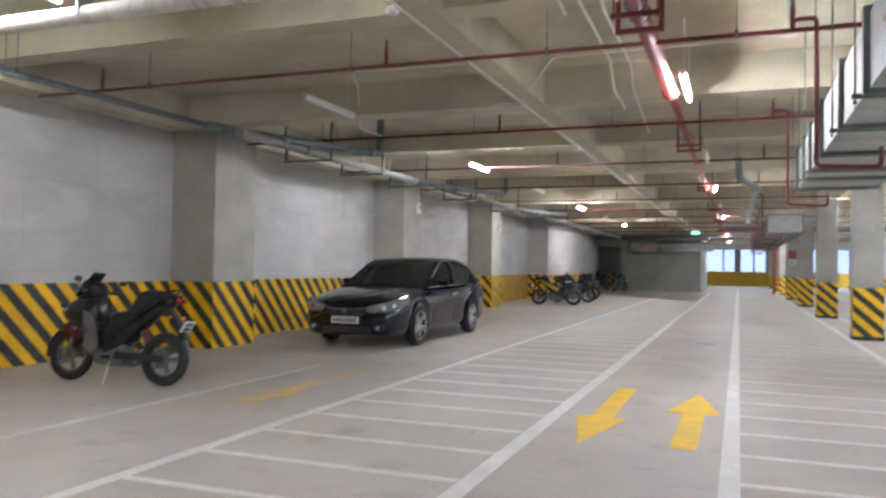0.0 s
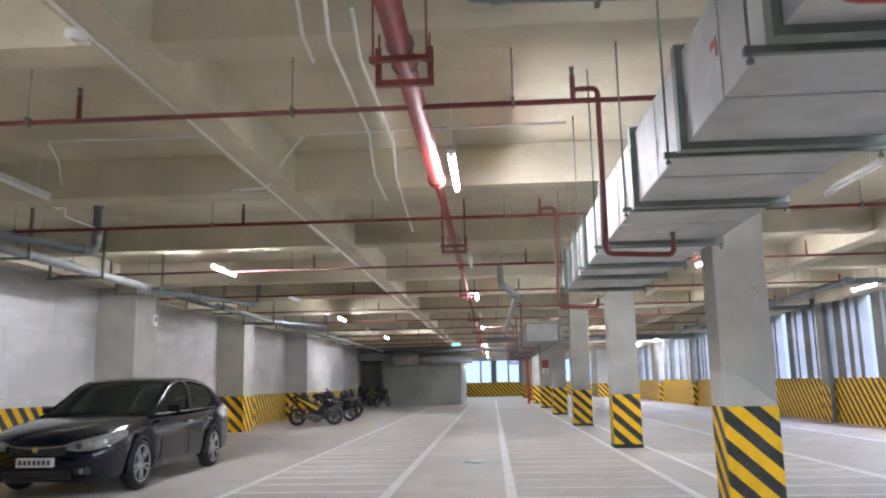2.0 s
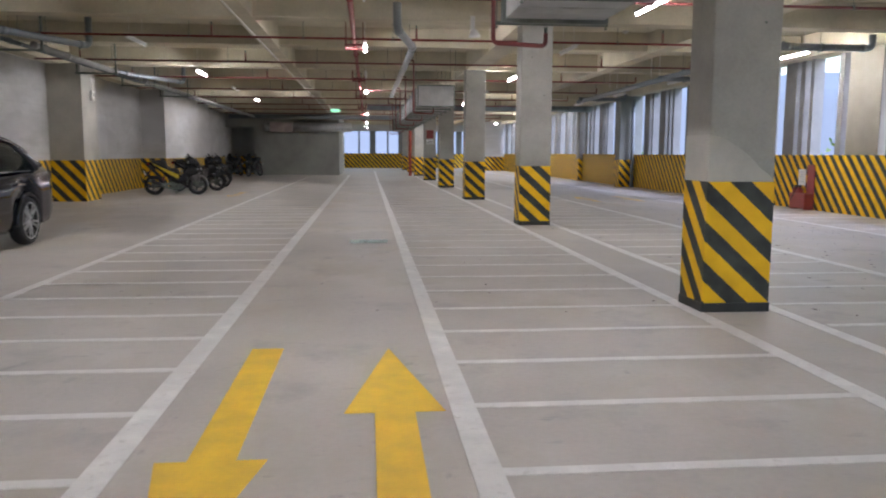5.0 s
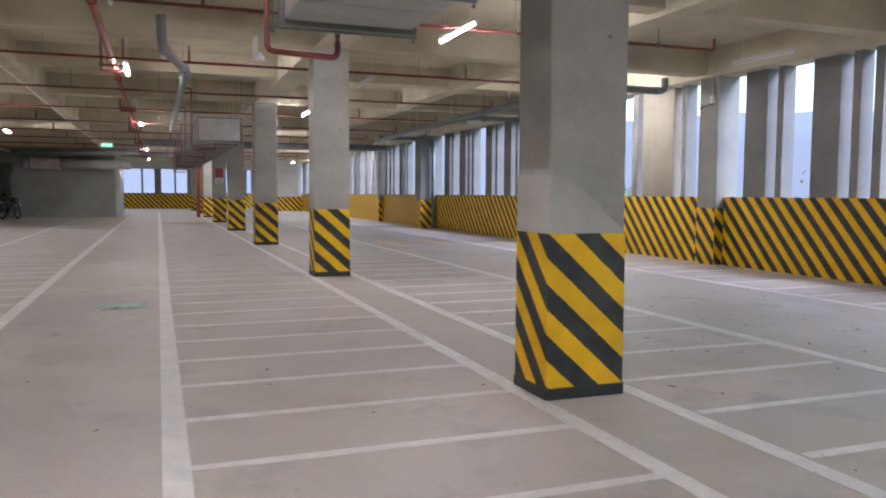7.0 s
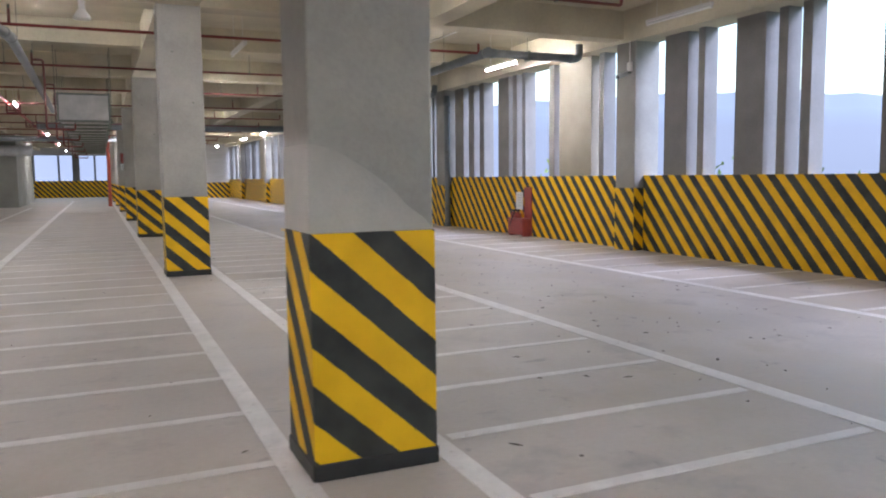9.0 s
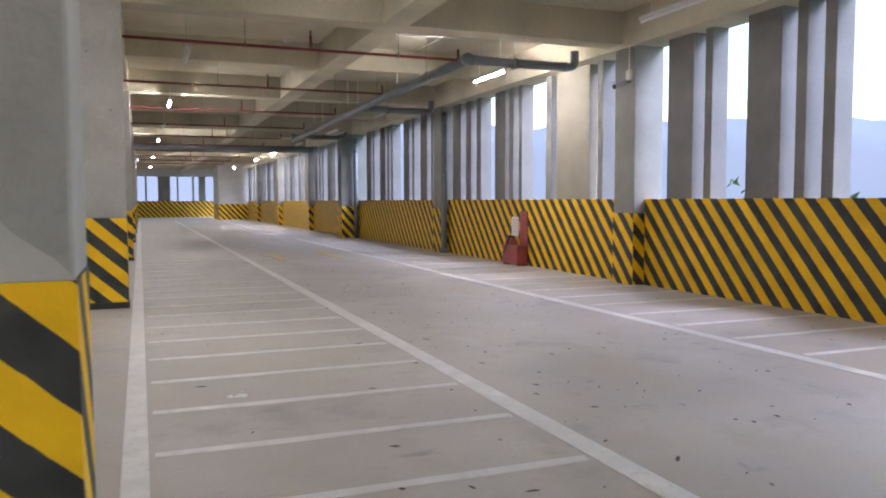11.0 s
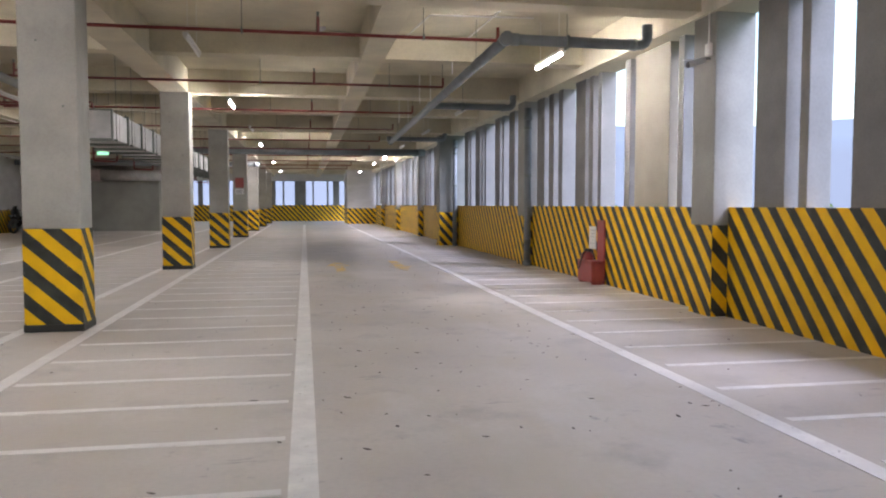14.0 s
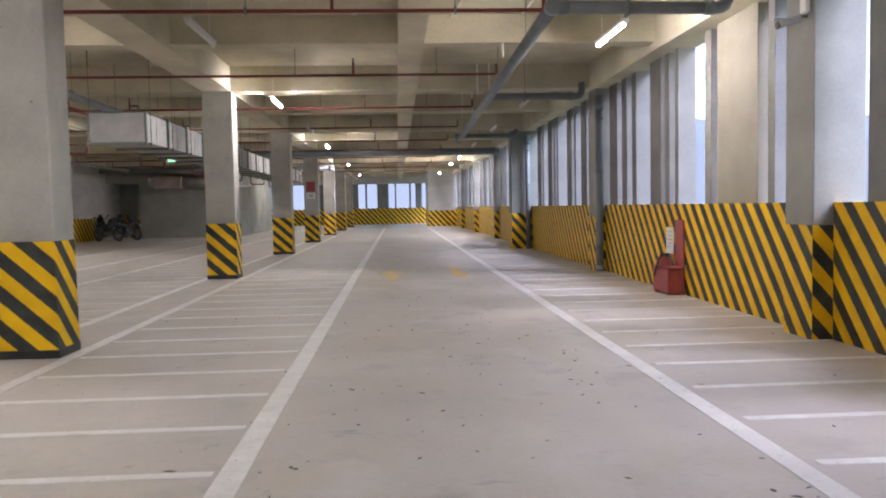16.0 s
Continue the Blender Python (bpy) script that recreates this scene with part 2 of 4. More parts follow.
    for i, p in enumerate(pts):
        d = (pts[min(i + 1, len(pts) - 1)] - pts[max(i - 1, 0)]).normalized()
        if ref is None:
            ref = Vector((0, 0, 1)) if abs(d.z) < 0.9 else Vector((1, 0, 0))
        a = (ref - d * ref.dot(d)).normalized()
        ref = a
        c = d.cross(a)
        bend = 1.0
        if 0 < i < len(pts) - 1:
            e, f = (p - pts[i - 1]).normalized(), (pts[i + 1] - p).normalized()
            bend = 1 / max(0.5, math.sqrt(max(0.01, (1 + e.dot(f)) / 2)))
        rr = r[i] if isinstance(r, (list, tuple)) else r
        rings.append([bm.verts.new(p + (a * math.cos(2 * math.pi * k / sides) + c * math.sin(2 * math.pi * k / sides)) * rr) for k in range(sides)])
    for A, B in zip(rings, rings[1:]):
        for k in range(sides):
            f = bm.faces.new((A[k], A[(k + 1) % sides], B[(k + 1) % sides], B[k]))
            f.smooth = True
    if caps:
        bm.faces.new(rings[0][::-1]), bm.faces.new(rings[-1])
    return bm


def rounded(pts, r=0.12, n=4):
    """pts with its corners rounded."""
    pts = [Vector(p) for p in pts]
    out = [pts[0]]
    for a, b, c in zip(pts, pts[1:], pts[2:]):
        u, v = (a - b), (c - b)
        k = min(r, u.length * 0.45, v.length * 0.45)
        s, e = b + u.normalized() * k, b + v.normalized() * k
        out += [s.lerp(b, t).lerp(b.lerp(e, t), t) for t in [i / n for i in range(n + 1)]]
    return out + [pts[-1]]


def mesh_of(bm, material_, smooth=False):
    bmesh.ops.recalc_face_normals(bm, faces=bm.faces)
    me = bpy.data.meshes.new("mesh")
    bm.to_mesh(me)
    bm.free()
    if smooth:
        for p in me.polygons:
            p.use_smooth = True
    me.materials.append(material_)
    return me


def part(name, bm, material_, parent=None, label="", smooth=False, at=None):
    ob = new(name, mesh_of(bm, material_, smooth))
    ob.data.name = name
    if at is not None:
        ob.matrix_basis = at
    if parent:
        ob.parent = parent
    if label:
        ob["label"] = label
    return ob


def thing(name, label, category, at=None, group="", kind=""):
    """An empty at the base of a thing that carries its parts."""
    ob = new(name)
    ob.empty_display_size = 0.1
    if at is not None:
        ob.matrix_basis = at
    return tagged(ob, label, category, group, kind)


def B():
    return bmesh.new()


# ---- plan ----
COL_Y = [-5.4, 2.3, 9.97, 17.6, 25.36, 33.15, 40.9, 48.7, 56.5, 64.3]
CX0, CX1, CD = 2.305, 2.86, 0.44          # interior columns
LEFT, PIL = -8.5, -7.65                  # left wall and its pilasters
RIGHT = 9.95                             # face of the window wall
Y0, Y1 = -6.0, 72.0                      # ends of the hall
SLAB, BEAM, RIB = 4.02, 3.55, 3.62       # heights of slab and beams

# ---- large structure ----
floor = tagged(part("floor", box(B(), LEFT - 0.3, RIGHT + 0.5, Y0 - 0.3, Y1 + 0.6, -0.25, 0), FLOOR), "pale trowelled concrete garage floor with scattered stains", "floor", kind="structure")
ceil_bm = box(B(), LEFT - 0.3, RIGHT + 0.5, Y0 - 0.3, Y1 + 0.6, SLAB, SLAB + 0.25)
for x0, x1 in ((-2.62, -2.30), (CX0 + 0.02, CX1 - 0.02), (6.0, 6.36)):
    box(ceil_bm, x0, x1, Y0, Y1, BEAM, SLAB + 0.01)
box(ceil_bm, RIGHT - 0.25, RIGHT + 0.3, Y0, Y1, 3.5, SLAB + 0.01)
box(ceil_bm, LEFT, LEFT + 0.4, Y0, Y1, 3.5, SLAB + 0.01)
for i, y in enumerate(COL_Y):
    box(ceil_bm, LEFT, RIGHT, y + 0.03, y + CD - 0.03, BEAM + 0.003, SLAB + 0.012)
    yn = y + 3.88
    if yn < Y1:
        box(ceil_bm, LEFT, RIGHT, yn + 0.05, yn + 0.38, RIB, SLAB + 0.011)
ceiling = tagged(part("ceiling", ceil_bm, CEILING), "bare concrete ceiling with a grid of deep beams", "ceiling", kind="structure")

wall_left = tagged(part("wall_left", box(B(), LEFT - 0.3, LEFT, Y0, Y1, 0, SLAB), WALL_CAST), "smooth grey cast concrete wall", "wall", kind="structure")
part("painted_band", box(B(), LEFT - 0.01, LEFT + 0.006, Y0, 49.3, 0, 1.06), STRIPE_WALL, wall_left, "yellow and black diagonal hazard paint", at=pose(0, 0, 0))
thick = tagged(part("wall_left_thick", box(B(), LEFT, PIL, 32.9, 40.7, 0, 3.52), CONCRETE), "thicker stretch of pale concrete wall", "wall", kind="structure")
part("painted_band", box(B(), LEFT, PIL + 0.005, 32.895, 40.705, 0, 1.06), STRIPE_WALL, thick, "yellow and black diagonal hazard paint")
tagged(part("wall_back", box(B(), LEFT, RIGHT, Y0 - 0.3, Y0, 0, SLAB), CONCRETE), "plain concrete wall closing the hall", "wall", kind="structure")

def interior_column():
    c = thing("column", "square concrete column with yellow and black hazard bands round its foot", "column", group="row of columns")
    w, d = (CX1 - CX0) / 2, CD / 2
    part("shaft", box(B(), -w, w, -d, d, 1.055, BEAM + 0.02, 0.012), COLUMN, c)
    part("hazard_band", box(B(), -w - 0.004, w + 0.004, -d - 0.004, d + 0.004, 0.075, 1.058), STRIPE_COLUMN, c, "yellow and black diagonal paint")
    part("plinth", box(B(), -w - 0.012, w + 0.012, -d - 0.012, d + 0.012, 0, 0.077, 0.006), BLACK_BASE, c, "black painted foot")
    for x, z in ((0.14, 2.3), (-0.1, 2.95)):
        part("tie_hole", tube(B(), [(x, -d - 0.001, z), (x, -d + 0.01, z)], 0.011, 10), GALV_DARK, c)
    return c

first = interior_column()
PATCH = material("pale_column_patch", (0.455, 0.44, 0.395), 0.8, vary=0.08, scale=3)
spots = [pose((CX0 + CX1) / 2, y + CD / 2, 0) for y in COL_Y]
first.matrix_basis = spots[0]
for k, m in enumerate(spots[1:]):
    made = copy_thing(first, m)
    if k == 1:  # a paler patch above the bands, ending in a slanted edge
        w, d = (CX1 - CX0) / 2, CD / 2
        bm = box(B(), -w - 0.003, -w, -d, d, 1.06, 1.43)
        lo = [bm.verts.new((x, -d - 0.003, z)) for x, z in ((-w, 1.06), (w, 1.06), (0.235, 1.11), (0.15, 1.17), (0.11, 1.215), (0.05, 1.27), (-0.03, 1.325), (-0.11, 1.375), (-0.18, 1.41), (-w, 1.43))]
        hi = [bm.verts.new((v.co.x, -d, v.co.z)) for v in lo]
        bm.faces.new(lo), bm.faces.new(hi[::-1])
        for i in range(len(lo)):
            bm.faces.new((lo[i], hi[i], hi[(i + 1) % len(lo)], lo[(i + 1) % len(lo)]))
        part("pale_patch", bm, PATCH, made, "pale patch with a slanted edge")

def pilaster():
    c = thing("pilaster", "rectangular concrete wall column with hazard bands round its foot", "column", group="wall columns on the plain side")
    part("shaft", box(B(), 0, PIL - LEFT, -0.55, 0.55, 1.055, 3.52, 0.012), PILASTER, c)
    part("hazard_band", box(B(), 0, PIL - LEFT + 0.004, -0.554, 0.554, 0, 1.06), STRIPE_WALL, c, "yellow and black diagonal paint")
    return c

first = pilaster()
spots = [pose(LEFT, y + 0.55, 0) for y in (2.4, 10.1, 17.5, 24.8)]
first.matrix_basis = spots[0]
for m in spots[1:]:
    copy_thing(first, m)

# window wall: parapet, wall columns and upright fins
wall_right = tagged(part("wall_right", box(B(), RIGHT, RIGHT + 0.22, Y0, Y1, 0, 1.27), CONCRETE), "low concrete parapet under the open fins", "wall", kind="structure")
part("painted_band", box(B(), RIGHT - 0.006, RIGHT + 0.1, 17.75, Y1, 0, 1.274), STRIPE_FAR, wall_right, "yellow and black diagonal hazard paint")
part("painted_band", box(B(), RIGHT - 0.006, RIGHT + 0.1, Y0, 17.74, 0, 1.274), STRIPE_NEAR, wall_right, "yellow and black diagonal hazard paint")

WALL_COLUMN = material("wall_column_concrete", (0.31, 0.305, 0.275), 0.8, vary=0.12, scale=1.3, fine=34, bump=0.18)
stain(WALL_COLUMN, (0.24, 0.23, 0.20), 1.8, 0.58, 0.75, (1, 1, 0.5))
def wall_column(deep=0.20, mat=None):
    c = thing("wall_column", "concrete column in the window wall with hazard bands round its foot", "column", group="columns of the window wall")
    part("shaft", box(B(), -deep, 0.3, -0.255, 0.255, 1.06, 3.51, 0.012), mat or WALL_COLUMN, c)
    part("hazard_band", box(B(), -deep - 0.006, 0.0, -0.261, 0.261, 0, 1.065), STRIPE_WALL_COLUMN, c, "yellow and black diagonal paint")
    return c

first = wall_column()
WCOL = [-5.4 + 0.37 + 0.0, 2.22, 9.98, 17.75, 25.5, 33.25, 41.0, 48.75, 56.5, 64.3]
spots = [pose(RIGHT, y - 0.12, 0) for y in WCOL if y != 33.25]
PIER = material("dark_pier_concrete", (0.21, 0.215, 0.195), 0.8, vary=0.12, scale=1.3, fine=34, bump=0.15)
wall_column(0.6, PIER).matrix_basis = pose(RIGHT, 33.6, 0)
first.matrix_basis = spots[0]
for m in spots[1:]:
    copy_thing(first, m)

FIN_PLASTER = material("beige_fin_plaster", (0.31, 0.28, 0.22), 0.85, vary=0.1, scale=1.2, fine=30, bump=0.15)
stain(FIN_PLASTER, (0.25, 0.225, 0.165), 1.4, 0.56, 0.72, (1, 1, 0.7))
# fins in two bays of the wall, as near and far edges along the wall; the bays beyond repeat them
FIN_BAYS = {
    -5.03: [], 2.22: [],
    9.98: [(10.75, 10.9), (11.2, 11.7), (12.2, 12.35), (12.62, 13.1), (14.1, 14.26), (14.49, 14.64), (14.86, 15.4), (16.02, 16.16), (16.39, 16.92)],
    17.75: [(18.56, 18.71), (18.95, 20.04), (20.23, 20.42), (21.38, 21.52), (21.75, 21.94), (22.11, 22.61), (23.32, 23.56), (23.86, 24.16), (24.45, 24.95)],
}
for k, y in enumerate(WCOL[:-1]):
    if y < 9:  # unseen first bays, left without fins to let more daylight in
        continue
    src = 9.98 if k % 2 == 0 else 17.75
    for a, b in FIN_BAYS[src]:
        tagged(part("fin", box(B(), 0.03, 0.29, 0, b - a, 1.27, 3.52, 0.006), FIN_PLASTER if b - a > 1 else FIN_BACKLIT, at=pose(RIGHT, y + a - src, 0)), "wide beige plastered fin above the parapet" if b - a > 1 else "upright concrete sun-shading fin above the parapet", "fin", group="window wall fins", kind="structure")

# grey block at the far end of the plain side, the jutting wall and the end wall
block_bm = box(B(), -6.9, -2.05, 49.7, 60, 0, SLAB)
box(block_bm, LEFT, -6.902, 51.6, 60, 0, SLAB)
box(block_bm, LEFT, -6.902, 49.7, 51.598, 2.75, SLAB)
tagged(part("wall_block", block_bm, BLOCK), "grey rendered room block with a dark recess beside it", "wall", kind="structure")
tagged(part("painted_band", box(B(), LEFT + 0.01, -6.91, 51.58, 51.599, 0, 1.06), STRIPE_WALL), "yellow and black hazard paint in the dark recess", "paint", kind="structure")
jut = tagged(part("wall_jut", box(B(), 8.0, RIGHT, 62.2, 66, 0, SLAB), CONCRETE), "pale rendered wall jutting into the hall", "wall", kind="structure")
part("painted_band", box(B(), 7.995, RIGHT, 62.195, 66, 0, 1.06), STRIPE_WALL, jut, "yellow and black diagonal hazard paint")
end_wall = tagged(part("wall_end", box(B(), LEFT, RIGHT, Y1, Y1 + 0.22, 0, 1.27), CONCRETE), "low parapet at the far end", "wall", kind="structure")
part("painted_band", box(B(), LEFT, RIGHT, Y1 - 0.006, Y1 + 0.1, 0, 1.274), STRIPE_WALL, end_wall, "yellow and black diagonal hazard paint")
tagged(part("lintel_end", box(B(), LEFT, RIGHT, Y1, Y1 + 0.3, 3.2, SLAB), CONCRETE), "concrete beam over the far opening", "beam", kind="structure")
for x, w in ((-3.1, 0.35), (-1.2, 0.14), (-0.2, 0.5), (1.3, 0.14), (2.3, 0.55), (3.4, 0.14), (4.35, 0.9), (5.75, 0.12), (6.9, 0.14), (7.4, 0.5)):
    tagged(part("fin", box(B(), 0, w, 0.02, 0.28, 1.27, 3.2), FIN_BACKLIT, at=pose(x, Y1, 0)), "upright concrete sun-shading fin above the parapet", "fin", group="end wall fins", kind="structure")

# outside
tagged(part("ground", box(B(), -1500, 1500, -1500, 1500, -9, -8), GROUND), "green land below the building", "ground", kind="structure")
def ridge(name, radius, low, high, seed, mat, label):
    """A far chain of hills: a wall of uneven height on an arc."""
    bm = B()
    n = 140
    rows = []
    for i in range(n + 1):
        a = radians(-100 + 230 * i / n)
        h = low + (high - low) * (0.5 + 0.5 * noise.noise(Vector((i * 0.07, seed, 0)))) + 9 * noise.noise(Vector((i * 0.5, seed, 4)))
        p = Vector((radius * math.cos(a), radius * math.sin(a), 0))
        rows.append([bm.verts.new((p.x, p.y, -9)), bm.verts.new((p.x * 1.05, p.y * 1.05, h * 0.55)), bm.verts.new((p.x * 1.15, p.y * 1.15, h)), bm.verts.new((p.x * 1.3, p.y * 1.3, -9))])
    for A, C in zip(rows, rows[1:]):
        for k in range(3):
            bm.faces.new((A[k], C[k], C[k + 1], A[k + 1])).smooth = True
    return tagged(part(name, bm, mat), label, "hills", kind="structure")

ridge("backdrop", 900, 50, 150, 3.0, HILL_GLOW, "distant hills, their blue haze put in as a glow")

LEAF = material("leaves", (0.17, 0.24, 0.04), 0.7, vary=0.3, scale=2, fine=20, bump=0)
BARK = material("bark", (0.12, 0.09, 0.06), 0.9, vary=0.2)
def tree(x, y, top, seed):
    t = thing("tree", "leafy green tree top beyond the parapet", "tree", pose(x, y, -8), group="trees outside")
    rnd = random.Random(seed)
    bm = B()
    tube(bm, [(0, 0, 0), (0.1, 0.05, top * 0.45), (0.2, 0.1, top * 0.8)], [0.22, 0.15, 0.05], 8)
    crown = []
    for i in range(9):
        a = i * 2.4
        r = 1.4 + 0.9 * rnd.random()
        z = top * (0.5 + 0.45 * rnd.random())
        tip = Vector((r * math.cos(a), r * math.sin(a), z))
        tube(bm, [(0.1, 0.05, top * (0.35 + 0.04 * i)), tip], [0.07, 0.015], 6)
        crown.append(tip)
    part("trunk", bm, BARK, t)
    lf = B()
    for i in range(2600):
        c = crown[i % len(crown)] + Vector((rnd.gauss(0, 0.6), rnd.gauss(0, 0.6), rnd.gauss(0, 0.45)))
        m = Matrix.Translation(c) @ Euler((rnd.random() * 6, rnd.random() * 6, rnd.random() * 6)).to_matrix().to_4x4()
        s = 0.09 + 0.10 * rnd.random()
        lf.faces.new([lf.verts.new(m @ Vector(p)) for p in ((-s, 0, 0), (0, -s * 0.45, 0.02), (s, 0, 0), (0, s * 0.45, 0.02))])
    part("crown", lf, LEAF, t)
for i, (x, y, top) in enumerate(((17, 24.5, 9.1), (19, 35, 9.4), (16, 28.6, 8.9), (18, 46, 9.3), (16.5, 20.5, 8.8), (19, 60, 9.6))):
    tree(x, y, top, i)

# ---- floor markings ----
def marking(name, bm, mat, label=""):
    return part(name, bm, mat, floor, label)

def line(x0, x1, y0, y1, mat=None):
    return marking("line", box(B(), x0, x1, y0, y1, 0.0, 0.004), mat or WHITE_LINE)

for x, w, y0, y1 in ((-3.55, 0.10, -5, 46), (-1.46, 0.13, -5, 49), (0.085, 0.13, -5, 60), (2.25, 0.12, -5, 60), (2.96, 0.12, -5, 60), (5.1, 0.14, -5, 60), (7.86, 0.13, -5, 58)):
    line(x - w / 2, x + w / 2, y0, y1)
line(-5.2, -5.11, -5, 9.2, FADED_WHITE)
stripes = {}
def stall_lines(x0, x1, y, n, step=0.79, w=0.075):
    for i in range(n):
        key = round(x1 - x0, 3)
        if key not in stripes:
            stripes[key] = mesh_of(box(B(), 0, x1 - x0, -w / 2, w / 2, 0, 0.0036), WHITE_LINE)
        ob = new("stall_line", stripes[key])
        ob.parent = floor
        ob.matrix_basis = pose(x0, y + i * step, 0)
stall_lines(-3.5, -1.52, 1.54, 44, 0.785)
stall_lines(0.145, 2.19, 1.25, 48, 0.82)
stall_lines(3.05, 5.0, 1.28, 48, 0.815)
stall_lines(7.99, RIGHT - 0.02, 1.35, 49, 0.80)

def arrow(name, x, tip, tail, neck, head=0.25, shaft=0.1, worn=False):
    bm = B()
    pts = [(x - shaft, tail), (x + shaft, tail), (x + shaft, neck), (x + head, neck), (x, tip), (x - head, neck), (x - shaft, neck)]
    lo = [bm.verts.new((a, b, 0)) for a, b in pts]
    hi = [bm.verts.new((a, b, 0.0042)) for a, b in pts]
    n = len(pts)
    for i in range(n):
        bm.faces.new((lo[i], lo[(i + 1) % n], hi[(i + 1) % n], hi[i]))
    bm.faces.new(hi), bm.faces.new(lo[::-1])
    return marking(name, bm, FADED_YELLOW if worn else YELLOW_LINE, "worn yellow direction arrow" if worn else "yellow painted direction arrow")

arrow("arrow", -0.26, 9.0, 6.2, 7.75)
arrow("arrow", -1.04, 6.05, 9.05, 7.2, 0.23)
arrow("arrow", -4.4, 5.9, 8.9, 7.1, 0.23, worn=True)
arrow("arrow", 5.82, 26.9, 24.2, 25.6, 0.25, worn=True)
arrow("arrow", 7.1, 24.2, 26.9, 25.4, 0.25, worn=True)
arrow("arrow", -4.4, 26.6, 29.6, 27.8, 0.23, worn=True)

# ---- lamps ----
FIXTURE = material("lamp_body", (0.7, 0.7, 0.68), 0.4, vary=0.05)
TUBE_OFF = material("unlit_tube", (0.78, 0.78, 0.76), 0.3, vary=0.03)
def batten(lit):
    name = "lit_tube_lamp" if lit else "tube_lamp"
    t = thing(name, "lit single fluorescent batten hung from the ceiling" if lit else "switched-off fluorescent batten hung from the ceiling", "lamp", group="lit tube lamps" if lit else "unlit tube lamps")
    part("housing", box(B(), -0.035, 0.035, 0, 1.24, 0.024, 0.07, 0.008), FIXTURE, t)
    part("tube", tube(B(), [(0, 0.02, 0.008), (0, 1.22, 0.008)], 0.016, 10), TUBE_ON if lit else TUBE_OFF, t, "glowing white tube" if lit else "")
    for y in (0.004, 1.216):
        part("end_cap", box(B(), -0.02, 0.02, y, y + 0.02, -0.012, 0.03, 0.004), FIXTURE, t)
    for y in (0.2, 1.04):
        part("hanger", tube(B(), [(0, y, 0.07), (0, y, SLAB - 3.35)], 0.004, 6), FIXTURE, t)
    return t
LIT = [(-0.42, y) for y in (-2.6, 8.2, 19.2, 30.1, 45.0, 56.0, 66.0)] + [(-4.75, y) for y in (3.2, 14.0, 24.7, 35.0)] + [(3.66, y) for y in (3.6, 14.4, 25.0, 35.7, 46.4, 57.2)] + [(8.6, y) for y in (-2.5, 8.3, 19.3, 42.2, 47.4, 57.2)]
UNLIT = [(-4.75, y) for y in (8.0, 18.9, 30.0)] + [(3.7, y) for y in (9.0, 19.15, 30.4)] + [(8.58, y) for y in (3.0, 14.4, 25.5, 30.6, 36.0)] + [(-0.42, y) for y in (2.9, 13.8, 24.7)]
for lit, spots in ((True, LIT), (False, UNLIT)):
    first = batten(lit)
    first.matrix_basis = pose(*spots[0], 3.35)
    for x, y in spots[1:]:
        copy_thing(first, pose(x, y, 3.35))

# ---- ducts ----
def duct(y0, y1, x0, x1, z0, z1, joints, label):
    d = thing("air_duct", label, "duct", pose((x0 + x1) / 2, y0, z0), group="ducts")
    w, h = (x1 - x0) / 2, z1 - z0
    part("sheet_casing", box(B(), -w, w, 0, y1 - y0, 0, h, 0.004), GALV, d)
    for j in joints:
        bm = B()
        for a, b, c, e in ((-w - 0.035, -w, -0.035, h + 0.035), (w, w + 0.035, -0.035, h + 0.035), (-w, w, -0.035, 0), (-w, w, h, h + 0.035)):
            box(bm, a, b, j - y0 - 0.035, j - y0 + 0.035, c, e)
        part("flange", bm, GALV_DARK, d, "dark green-grey joint flange")
        part("support_bar", box(B(), -w - 0.08, w + 0.08, j - y0 + 0.105, j - y0 + 0.135, -0.032, -0.002, 0.003), GALV_DARK, d)
        for sx in (-w - 0.06, w + 0.06):
            part("hanger_rod", tube(B(), [(sx, j - y0 + 0.12, -0.06), (sx, j - y0 + 0.12, SLAB - z0)], 0.006, 6), GALV_DARK, d)
            part("nut", tube(B(), [(sx, j - y0 + 0.12, -0.062), (sx, j - y0 + 0.12, -0.046)], 0.014, 6), GALV_DARK, d)
    for a, b in zip(joints, joints[1:]):  # folded stiffening seams between the flanges
        if b - a > 1.0:
            m = (a + b) / 2 - y0
            bm = B()
            for p, q, c, e in ((-w - 0.005, -w, 0, h), (w, w + 0.005, 0, h), (-w, w, -0.005, 0)):
                box(bm, p, q, m - 0.008, m + 0.008, c, e)
            part("seam", bm, GALV, d)
    return d
near_duct = duct(-5.6, 11.1, 0.85, 1.75, 2.47, 2.93, (-2.4, -1.1, 0.1, 1.4, 2.7, 3.98, 5.2, 6.43, 7.85, 9.05, 9.9, 11.06), "galvanised rectangular air duct hung from rods")
duct(23.6, 44.5, 0.9, 1.78, 2.47, 2.95, [23.65 + 1.25 * i for i in range(17)], "galvanised rectangular air duct in the far bays")
bm = B()
for a, b, c, e in ((0, 0.03, 0.0, 0.09), (0.03, 0.09, 0.05, 0.085)):
    box(bm, -0.4515, -0.45, 10.22 + a, 10.22 + b, 0.20 + c, 0.20 + e)
part("paint_mark", bm, DROP_RED, near_duct, "small red paint mark")
far_duct = thing("air_duct", "large grey air duct with a square box along the end room", "duct", pose(0, 0, 0), group="ducts")
part("sheet_casing", tube(B(), [(-4.6, 49.1, 2.75), (-1.3, 49.1, 2.75)], 0.26, 16), GALV, far_duct)
